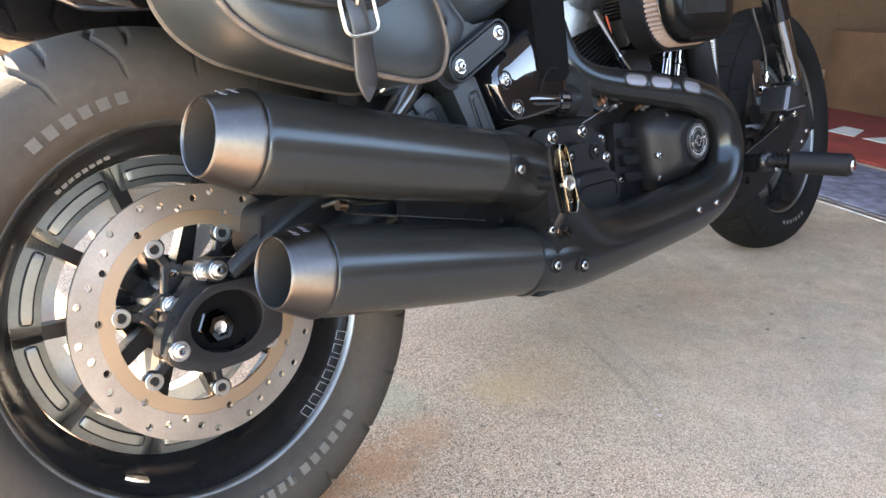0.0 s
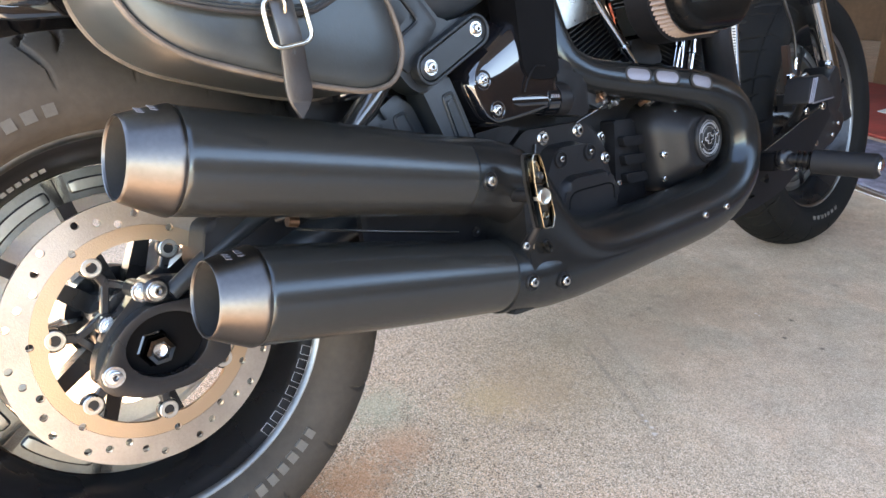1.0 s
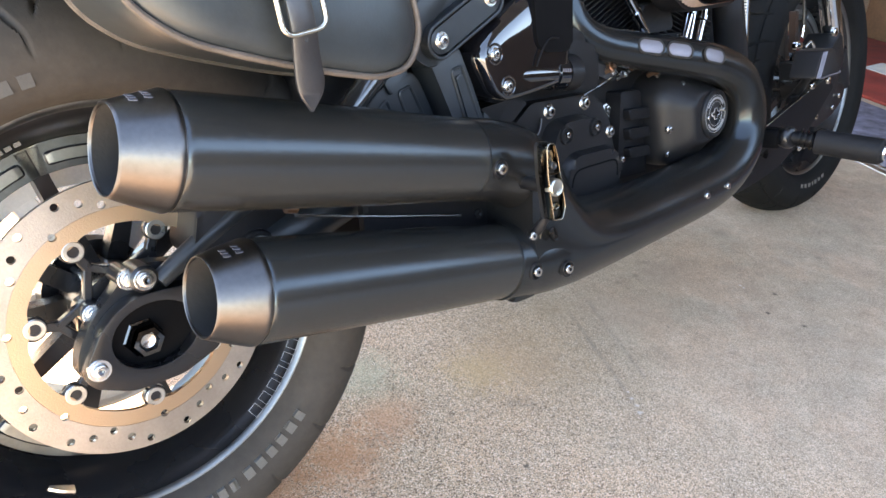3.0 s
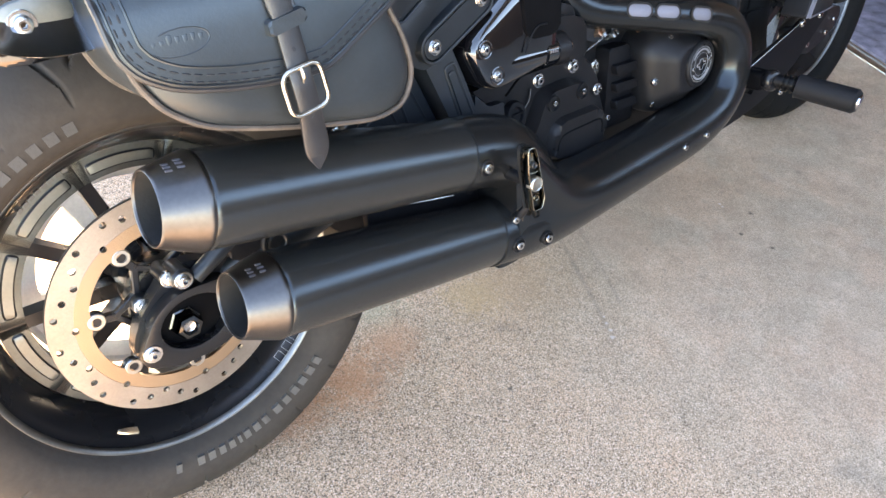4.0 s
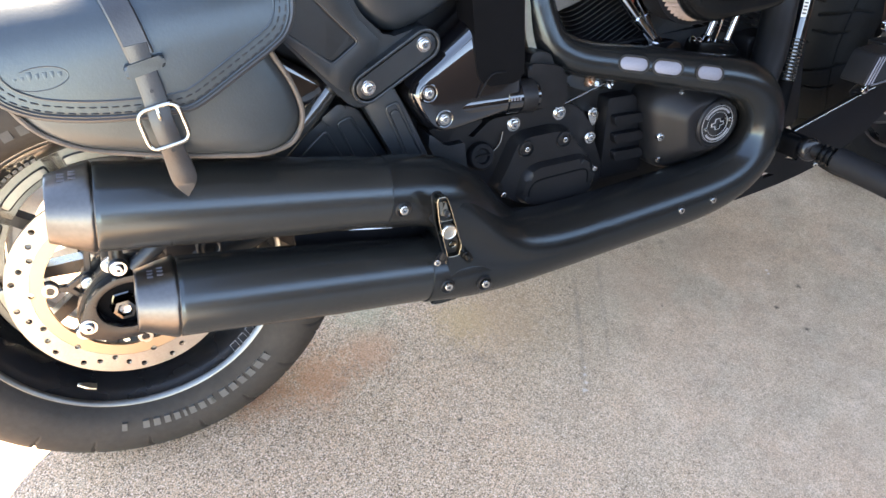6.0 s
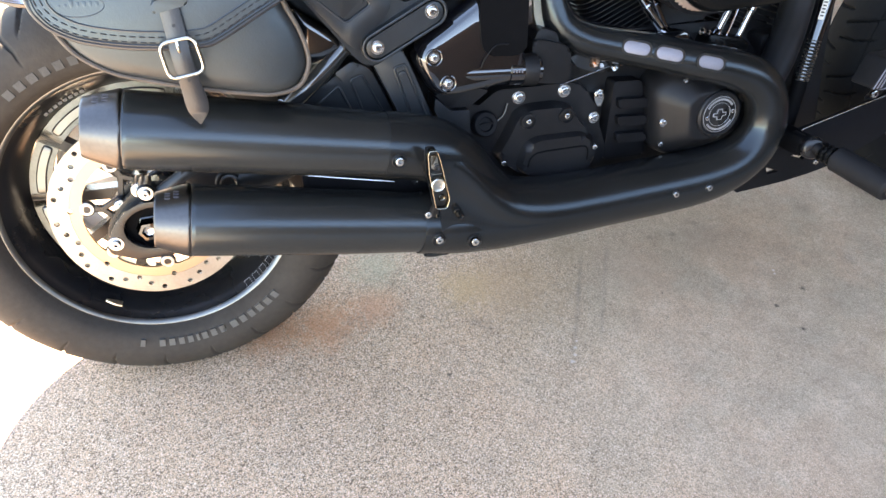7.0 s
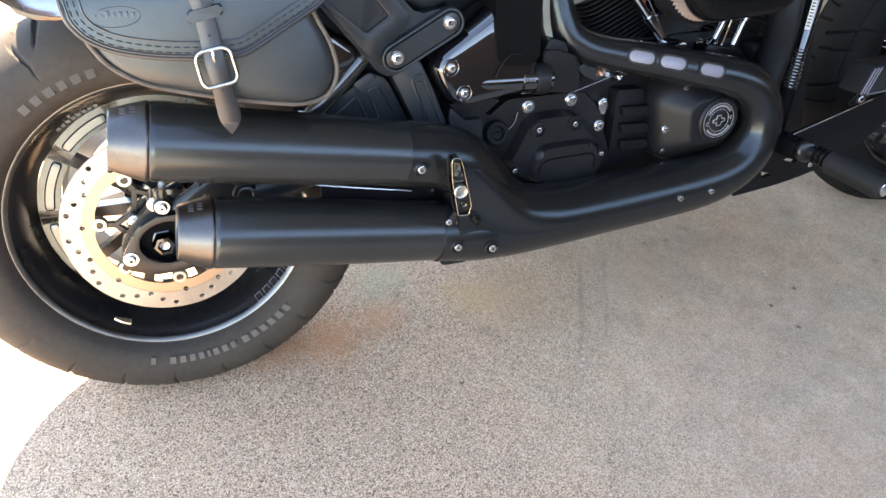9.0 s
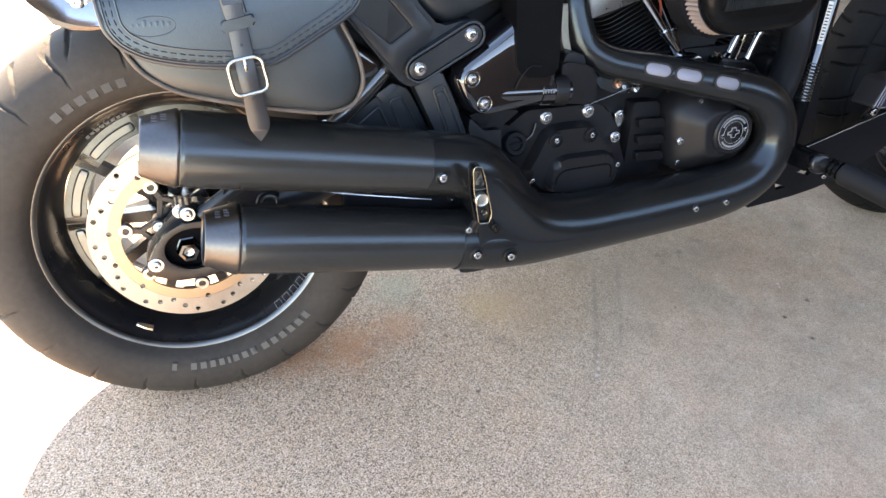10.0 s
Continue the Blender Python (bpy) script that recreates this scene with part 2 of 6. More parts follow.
def concrete_material():
    m = bpy.data.materials.new("weathered_concrete")
    m.use_nodes = True
    n, l = m.node_tree.nodes, m.node_tree.links
    b = n["Principled BSDF"]
    co = n.new("ShaderNodeTexCoord")

    def noise_node(scale, detail=4, rough=0.55):
        k = n.new("ShaderNodeTexNoise")
        k.inputs["Scale"].default_value, k.inputs["Detail"].default_value, k.inputs["Roughness"].default_value = scale, detail, rough
        l.new(co.outputs["Object"], k.inputs["Vector"])
        return k

    def rng(src, a, b0, c=0.0, d=1.0):
        k = n.new("ShaderNodeMapRange")
        for i, v in enumerate((a, b0, c, d)):
            k.inputs[1 + i].default_value = v
        l.new(src, k.inputs[0])
        return k.outputs[0]

    def mixc(fac, c1, c2, mode="MIX"):
        k = n.new("ShaderNodeMix")
        k.data_type, k.blend_type = "RGBA", mode
        for sock, c in ((6, c1), (7, c2)):
            if isinstance(c, tuple):
                k.inputs[sock].default_value = (*c, 1)
            else:
                l.new(c, k.inputs[sock])
        if isinstance(fac, float):
            k.inputs[0].default_value = fac
        else:
            l.new(fac, k.inputs[0])
        return k.outputs[2]

    def math2(op, a, b0):
        k = n.new("ShaderNodeMath")
        k.operation = op
        for i, v in enumerate((a, b0)):
            if isinstance(v, (int, float)):
                k.inputs[i].default_value = v
            else:
                l.new(v, k.inputs[i])
        return k.outputs[0]

    broad = noise_node(1.7, 5)
    mid = noise_node(9, 6, 0.65)
    fine = noise_node(620, 2, 0.5)
    fine2 = noise_node(380, 3, 0.6)
    grit = noise_node(900, 2, 0.5)
    # how far the surface is worn down to its aggregate: rough behind, trowelled smooth ahead
    sep = n.new("ShaderNodeSeparateXYZ")
    l.new(co.outputs["Object"], sep.inputs[0])
    along = math2("ADD", sep.outputs[0], math2("MULTIPLY", broad.outputs[0], 0.7))
    worn = rng(along, 0.70, 1.40, 1.0, 0.30)
    base = mixc(rng(broad.outputs[0], 0.35, 0.68), (0.49, 0.375, 0.272), (0.59, 0.465, 0.342))
    tone = noise_node(3.1, 5, 0.6)
    base = mixc(rng(tone.outputs[0], 0.46, 0.58, 0.0, 0.8), base, (0.60, 0.42, 0.30))
    tone2 = noise_node(4.3, 6, 0.65)
    base = mixc(rng(tone2.outputs[0], 0.49, 0.60, 0.0, 0.8), base, (0.44, 0.385, 0.295))
    blot = noise_node(14, 8, 0.72)
    base = mixc(rng(blot.outputs[0], 0.50, 0.62, 0.0, 0.46), base, (0.33, 0.25, 0.185))
    base = mixc(rng(blot.outputs[0], 0.37, 0.47, 0.55, 0.0), base, (0.74, 0.60, 0.47))
    vein = noise_node(38, 6, 0.75)
    base = mixc(rng(vein.outputs[0], 0.53, 0.64, 0.0, 0.50), base, (0.30, 0.235, 0.175))
    base = mixc(math2("MULTIPLY", worn, 0.75), base, (0.71, 0.465, 0.300))
    base = mixc(rng(mid.outputs[0], 0.42, 0.75, 0.0, 0.40), base, (0.42, 0.328, 0.245))

    def grains(scale, lo_cut, hi_cut, amount, dark_c, light_c):
        v = n.new("ShaderNodeTexVoronoi")
        v.inputs["Scale"].default_value = scale
        jig = n.new("ShaderNodeVectorMath")
        jig.operation = "MULTIPLY_ADD"
        l.new(fine2.outputs["Color"], jig.inputs[0])
        jig.inputs[1].default_value = (0.75 / scale,) * 3
        l.new(co.outputs["Object"], jig.inputs[2])
        l.new(jig.outputs[0], v.inputs["Vector"])
        pick = n.new("ShaderNodeSeparateColor")
        l.new(v.outputs["Color"], pick.inputs[0])
        k = mixc(math2("MULTIPLY", rng(pick.outputs[0], lo_cut, lo_cut + 0.05, 1.0, 0.0), math2("MULTIPLY", worn, amount)), base, dark_c)
        return mixc(math2("MULTIPLY", rng(pick.outputs[0], hi_cut, hi_cut + 0.05), math2("MULTIPLY", worn, amount)), k, light_c)

    base = grains(820, 0.18, 0.84, 0.80, (0.14, 0.095, 0.065), (0.92, 0.74, 0.58))
    base = grains(600, 0.12, 0.88, 0.80, (0.10, 0.068, 0.048), (0.93, 0.76, 0.60))
    base = grains(400, 0.045, 0.97, 0.65, (0.07, 0.048, 0.036), (0.93, 0.80, 0.66))
    # fine pits, also where the surface is trowelled
    pit = noise_node(210, 3, 0.6)
    base = mixc(rng(pit.outputs[0], 0.655, 0.69, 0.0, 0.75), base, (0.16, 0.125, 0.095))
    stain = noise_node(5.3, 7, 0.7)
    base = mixc(rng(stain.outputs[0], 0.60, 0.74, 0.0, 0.55), base, (0.20, 0.17, 0.14))
    # single dark spots of oil and two faint scuff lines
    warp = noise_node(45, 4)
    ragged = noise_node(190, 3, 0.65)

    def spot(x, y, r, colour, amount):
        global_co = n.new("ShaderNodeVectorMath")
        global_co.operation = "DISTANCE"
        l.new(co.outputs["Object"], global_co.inputs[0])
        global_co.inputs[1].default_value = (x, y, 0)
        dist = math2("ADD", math2("ADD", global_co.outputs["Value"], math2("MULTIPLY", warp.outputs[0], 0.9 * r)), math2("MULTIPLY", math2("SUBTRACT", ragged.outputs[0], 0.12), 1.9 * r))
        return mixc(rng(dist, r * 1.3, r * 2.0, amount, 0.0), base, colour)

    for x, y, r in ((1.164, -0.208, 0.0085), (1.097, -0.299, 0.0085), (1.085, -0.233, 0.0075), (0.423, -0.210, 0.006), (0.888, -0.138, 0.004), (0.752, -0.021, 0.004)):
        base = spot(x, y, r, (0.06, 0.05, 0.045), 0.85)
    for x, y, r, amount in ((1.327, 0.0, 0.030, 0.28), (1.395, -0.194, 0.012, 0.6), (1.215, -0.145, 0.016, 0.45), (1.18, -0.125, 0.010, 0.4), (0.999, 0.014, 0.012, 0.45), (0.947, 0.018, 0.012, 0.4), (1.06, 0.03, 0.016, 0.35), (1.20, -0.10, 0.022, 0.28), (1.31, -0.16, 0.025, 0.25), (0.55, -0.26, 0.012, 0.28)):
        base = spot(x, y, r, (0.24, 0.19, 0.15), amount)
    # rust-red and grey-green patches beside the tyre, ochre and brown ones under the pipe
    for x, y, r, amount, c in ((0.13, -0.02, 0.09, 0.62, (0.62, 0.30, 0.16)), (0.23, -0.03, 0.10, 0.72, (0.62, 0.30, 0.16)), (0.33, -0.01, 0.08, 0.60, (0.60, 0.30, 0.17)), (0.36, 0.10, 0.10, 0.55, (0.43, 0.43, 0.30)), (0.52, -0.01, 0.09, 0.50, (0.64, 0.42, 0.20)), (0.60, -0.03, 0.17, 0.45, (0.55, 0.345, 0.195)), (0.76, 0.03, 0.07, 0.40, (0.34, 0.25, 0.16)), (0.86, -0.05, 0.13, 0.45, (0.54, 0.37, 0.27)), (1.05, -0.02, 0.10, 0.40, (0.40, 0.29, 0.22))):
        base = spot(x, y, r, c, amount)
    for x, y, r in ((0.672, -0.203, 0.004), (0.664, -0.216, 0.006), (0.655, -0.232, 0.005), (0.645, -0.246, 0.007), (1.139, -0.146, 0.005), (1.136, -0.155, 0.004)):
        base = spot(x, y, r, (0.85, 0.78, 0.70), 0.75)
    for ax, ay, bx, by in ((0.842, 0.016, 0.709, -0.228), (0.778, 0.005, 0.651, -0.236)):
        lx, ly = by - ay, ax - bx
        nn = math.hypot(lx, ly)
        off = math2("ADD", math2("MULTIPLY", sep.outputs[0], lx / nn), math2("MULTIPLY", sep.outputs[1], ly / nn))
        off = math2("ABSOLUTE", math2("ADD", off, -(ax * lx + ay * ly) / nn), 0.0)
        off = math2("ADD", off, math2("MULTIPLY", warp.outputs[0], 0.008))
        band = math2("MULTIPLY", rng(sep.outputs[1], by - 0.03, by + 0.02), rng(sep.outputs[1], ay - 0.02, ay + 0.03, 1.0, 0.0))
        base = mixc(math2("MULTIPLY", math2("MULTIPLY", rng(off, 0.004, 0.011, 0.5, 0.0), band), rng(mid.outputs[0], 0.40, 0.62)), base, (0.22, 0.18, 0.15))
    # ground out of view is coloured greyer to weaken its warm bounce light
    bay = math2("MULTIPLY", rng(sep.outputs[0], -0.60, -0.35), rng(sep.outputs[1], -1.25, -0.95))
    grey = mixc(rng(mid.outputs[0], 0.40, 0.62), (0.40, 0.375, 0.345), (0.50, 0.470, 0.430))
    base = mixc(bay, grey, base)
    # warm tint laid over the bay, stronger where the surface is worn
    base = mixc(bay, base, mixc(1.0, base, mixc(worn, (1.0, 0.962, 0.945), (1.05, 0.948, 0.885)), "MULTIPLY"))
    l.new(base, b.inputs["Base Color"])
    b.inputs["Roughness"].default_value = 0.85
    b.inputs["Specular IOR Level"].default_value = 0.3
    h = math2("ADD", math2("MULTIPLY", fine2.outputs[0], worn), math2("MULTIPLY", mid.outputs[0], 0.4))
    bp = n.new("ShaderNodeBump")
    bp.inputs["Strength"].default_value, bp.inputs["Distance"].default_value = 0.5, 0.0015
    l.new(h, bp.inputs["Height"])
    l.new(bp.outputs[0], b.inputs["Normal"])
    return m


M_CONCRETE = concrete_material()


# ---- mesh tools ----
def finish(bm, sharp=38.0):
    bmesh.ops.recalc_face_normals(bm, faces=bm.faces[:])
    lim = radians(sharp)
    for f in bm.faces:
        f.smooth = True
    for e in bm.edges:
        e.smooth = not (len(e.link_faces) == 2 and e.calc_face_angle(0) > lim)


def part(name, bm, material, parent=None, label="", sharp=38.0):
    """Links a bmesh as one mesh object, under a thing or a part where one is given."""
    finish(bm, sharp)
    me = bpy.data.meshes.new(name)
    bm.to_mesh(me)
    bm.free()
    me.materials.append(material)
    ob = new(name, me)
    if parent is not None:
        ob.parent = parent
    if label:
        tagged(ob, label=label)
    return ob


def again(ob, m):
    """A second part on the same mesh, at the pose m."""
    o = ob.copy()
    scene.collection.objects.link(o)
    o.matrix_basis = m
    return o


def thing(name, label, category, m=None, kind="", group=""):
    ob = tagged(new(name), label, category, group, kind)
    if m is not None:
        ob.matrix_world = m
    return ob


def aim(p, d):
    """A pose at p whose z axis points along d."""
    return Matrix.Translation(p) @ Vector(d).to_track_quat("Z", "Y").to_matrix().to_4x4()


def lathe(profile, p=(0, 0, 0), d=(0, 0, 1), seg=48, bm=None, closed=False, wave=None):
    """Turns a profile of (along, radius) round the line from p along d."""
    bm = bm or bmesh.new()
    m = aim(p, d)
    rings = []
    for k, (s, r) in enumerate(profile):
        if r < 1e-6:
            rings.append([bm.verts.new(m @ Vector((0, 0, s)))])
            continue
        ring = []
        for i in range(seg):
            a = 2 * math.pi * i / seg
            rr = r + (wave(k, i, s, r) if wave else 0.0)
            ring.append(bm.verts.new(m @ Vector((rr * math.cos(a), rr * math.sin(a), s))))
        rings.append(ring)
    pairs = list(zip(rings, rings[1:])) + ([(rings[-1], rings[0])] if closed else [])
    for a, b in pairs:
        for i in range(max(len(a), len(b))):
            j = (i + 1) % max(len(a), len(b))
            if len(a) == 1:
                bm.faces.new((a[0], b[i], b[j]))
            elif len(b) == 1:
                bm.faces.new((a[i], a[j], b[0]))
            else:
                bm.faces.new((a[i], a[j], b[j], b[i]))
    return bm


def smooth_path(pts, n):
    """Catmull-Rom through rows of numbers; n steps to a span."""
    p = [np.array(q, float) for q in pts]
    p = [2 * p[0] - p[1]] + p + [2 * p[-1] - p[-2]]
    out = []
    for i in range(1, len(p) - 2):
        for k in range(n):
            t = k / n
            out.append(0.5 * (2 * p[i] + (p[i + 1] - p[i - 1]) * t + (2 * p[i - 1] - 5 * p[i] + 4 * p[i + 1] - p[i + 2]) * t * t + (3 * p[i] - p[i - 1] - 3 * p[i + 1] + p[i + 2]) * t ** 3))
    out.append(p[-2])
    return out


def tube(rows, n=6, seg=20, bm=None, caps=True, flat=1.0):
    """A round bar through rows of (x, y, z, radius), smoothed. flat: the section's depth in y against its height."""
    bm = bm or bmesh.new()
    pts = smooth_path(rows, n) if n > 1 else [np.array(r, float) for r in rows]
    up, rings = Vector((0, 1, 0)), []
    for i, q in enumerate(pts):
        a, b = pts[max(i - 1, 0)], pts[min(i + 1, len(pts) - 1)]
        d = Vector(b[:3] - a[:3]).normalized()
        side = (up - d * up.dot(d)).normalized()
        other = d.cross(side)
        up = side
        rings.append([bm.verts.new(Vector(q[:3]) + (side * math.cos(2 * math.pi * k / seg) * flat + other * math.sin(2 * math.pi * k / seg)) * q[3]) for k in range(seg)])
    for a, b in zip(rings, rings[1:]):
        for k in range(seg):
            bm.faces.new((a[k], a[(k + 1) % seg], b[(k + 1) % seg], b[k]))
    if caps:
        bm.faces.new(rings[0]), bm.faces.new(rings[-1])
    return bm


def bevel(bm, width, seg=2, over=30.0, only=None):
    es = [e for e in bm.edges if len(e.link_faces) == 2 and e.calc_face_angle(0) > radians(over) and (only is None or only(e))]
    if width and es:
        bmesh.ops.bevel(bm, geom=es, offset=width, segments=seg, profile=0.5, affect="EDGES", clamp_overlap=True)
    return bm


def rounded(poly, r, n=4):
    """Rounds the corners of a closed outline by about r."""
    out = []
    for i, q in enumerate(poly):
        a, b, c = Vector(poly[i - 1]), Vector(q), Vector(poly[(i + 1) % len(poly)])
        u, v = a - b, c - b
        k = min(r, 0.45 * u.length, 0.45 * v.length)
        p0, p2 = b + u.normalized() * k, b + v.normalized() * k
        for j in range(n + 1):
            t = j / n
            out.append(tuple(p0 * (1 - t) ** 2 + b * 2 * t * (1 - t) + p2 * t * t))
    return out


def prism(poly, y0, y1, edge=0.003, seg=2, corner=0.0, taper=0.0, bm=None):
    """An outline of (x, z) drawn out from y0 (outer face) to y1; taper widens the back."""
    bm = bm or bmesh.new()
    pts = rounded(poly, corner) if corner else list(poly)
    cx, cz = sum(p[0] for p in pts) / len(pts), sum(p[1] for p in pts) / len(pts)
    front = [bm.verts.new((x, y0, z)) for x, z in pts]
    back = []
    for x, z in pts:
        v = Vector((x - cx, z - cz))
        v = v + (v.normalized() * taper if v.length else v)
        back.append(bm.verts.new((cx + v.x, y1, cz + v.y)))
    f = bm.faces.new(front)
    g = bm.faces.new(back[::-1])
    for i in range(len(pts)):
        j = (i + 1) % len(pts)
        bm.faces.new((front[i], back[i], back[j], front[j]))
    if edge:
        es = list(f.edges)
        bmesh.ops.bevel(bm, geom=es, offset=edge, segments=seg, profile=0.5, affect="EDGES", clamp_overlap=True)
    bmesh.ops.triangulate(bm, faces=[q for q in bm.faces if len(q.verts) > 4])
    return bm


def dome(outline, levels, centre):
    """A cushioned plate: an outline of (x, z) shrunk towards its centre at each level of (scale, y)."""
    bm = bmesh.new()
    loops = [[bm.verts.new((centre[0] + (x - centre[0]) * sc, y, centre[1] + (z - centre[1]) * sc)) for x, z in outline] for sc, y in levels]
    for u, v in zip(loops, loops[1:]):
        for i in range(len(outline)):
            j = (i + 1) % len(outline)
            bm.faces.new((u[i], u[j], v[j], v[i]))
    bm.faces.new(loops[0]), bm.faces.new(loops[-1])
    return bm


def capsule(a, b, w, n=8):
    """The outline of a slot of half-width w between two points of (x, z)."""
    a, b = Vector(a), Vector(b)
    d = (b - a).normalized()
    base = math.atan2(d.y, d.x)
    out = []
    for c, s in ((b, -90), (a, 90)):
        for k in range(n + 1):
            t = base + radians(s + 180 * k / n)
            out.append((c.x + w * math.cos(t), c.y + w * math.sin(t)))
    return out


def ring_of(poly, y, r, seg=8, closed=True):
    """A thin round bead laid along an outline of (x, z) at depth y."""
    bm = bmesh.new()
    pts = [Vector((x, y, z)) for x, z in poly]
    n, rings = len(pts), []
    for i, q in enumerate(pts):
        a = pts[i - 1] if closed or i else q
        b = pts[(i + 1) % n] if closed or i < n - 1 else q
        d = (b - a).normalized()
        side = Vector((0, 1, 0))
        other = d.cross(side).normalized()
        rings.append([bm.verts.new(q + (side * math.cos(2 * math.pi * k / seg) + other * math.sin(2 * math.pi * k / seg)) * r) for k in range(seg)])
    for i in range(n if closed else n - 1):
        a, b = rings[i], rings[(i + 1) % n]
        for k in range(seg):
            bm.faces.new((a[k], a[(k + 1) % seg], b[(k + 1) % seg], b[k]))
    if not closed:
        bm.faces.new(rings[0]), bm.faces.new(rings[-1])
    return bm


def flat_with_holes(outer, holes, y0, y1):
    """A plate with an outline and real holes, both of (x, z), between two depths."""
    bm = bmesh.new()
    edges = []
    for loop in (outer, *holes):
        vs = [bm.verts.new((x, y0, z)) for x, z in loop]
        edges += [bm.edges.new((vs[i], vs[(i + 1) % len(vs)])) for i in range(len(vs))]
    made = bmesh.ops.triangle_fill(bm, use_beauty=True, use_dissolve=False, edges=edges, normal=(0, -1, 0))
    faces = [g for g in made["geom"] if isinstance(g, bmesh.types.BMFace)]
    ext = bmesh.ops.extrude_face_region(bm, geom=faces, use_keep_orig=True)
    bmesh.ops.translate(bm, verts=[g for g in ext["geom"] if isinstance(g, bmesh.types.BMVert)], vec=(0, y1 - y0, 0))
    return bm


def circle(cx, cz, r, n=24, a0=0.0):
    return [(cx + r * math.cos(a0 + 2 * math.pi * i / n), cz + r * math.sin(a0 + 2 * math.pi * i / n)) for i in range(n)]


BOLT_MESH = {}


def bolt(parent, p, r, d=(0, -1, 0), material=None, washer=True, name="bolt", spin=0.0):
    """A socket-head bolt on its washer; p lies on the seat, d points outwards."""
    key = (round(r, 4), washer, (material or M_BOLT).name)
    if key not in BOLT_MESH:
        bm = bmesh.new()
        if washer:
            lathe([(-0.004, 0), (-0.004, 1.5 * r), (0.0008, 1.5 * r), (0.0014, 1.42 * r), (0.0014, 0.9 * r)], seg=24, bm=bm)
        lathe([(0, 0.98 * r), (0.55 * r, r), (0.8 * r, 0.9 * r), (0.88 * r, 0.72 * r), (0.86 * r, 0.38 * r)], seg=24, bm=bm)
        shell = set(bm.faces)
        lathe([(0.86 * r, 0.38 * r), (0.45 * r, 0.34 * r), (0.45 * r, 0)], seg=6, bm=bm)
        # socket faces get darker chrome, the shade inside put into the colour
        for f in bm.faces:
            f.material_index = 0 if f in shell else 1
        finish(bm, 30)
        me = bpy.data.meshes.new(name)
        bm.to_mesh(me)
        bm.free()
        me.materials.append(material or M_BOLT)
        me.materials.append(M_DARKCHROME)
        BOLT_MESH[key] = me
    ob = new(name, BOLT_MESH[key])
    ob.parent = parent
    ob.matrix_basis = aim(p, d) @ pose(0, 0, 0, 0, 0, spin)
    return ob


# ---- ground ----
def ground():
    bm = bmesh.new()
    near = [(-4, -4), (4, -4), (4, 4), (-4, 4)]
    far = [(-400, -400), (400, -400), (400, 400), (-400, 400)]
    a = [bm.verts.new((*p, 0)) for p in near]
    b = [bm.verts.new((*p, 0)) for p in far]
    bm.faces.new(a)
    for i in range(4):
        j = (i + 1) % 4
        bm.faces.new((a[i], b[i], b[j], a[j]))
    g = part("ground", bm, M_CONCRETE)
    tagged(g, "weathered grey-brown concrete ground with worn aggregate and dark spots", "ground", kind="structure")


ground()

# ---- the motorcycle, built upright and leant over on its stand ----
LEANT = pose(0, 0, 0, -LEAN_DEG, 0, 0)
bike = thing("motorcycle", "black cruiser motorcycle leaning on its stand on concrete", "motorcycle", LEANT)
AX = 0.312          # the axle's height above the contact line
LEAN_SIN, LEAN_COS = math.sin(radians(LEAN_DEG)), math.cos(radians(LEAN_DEG))


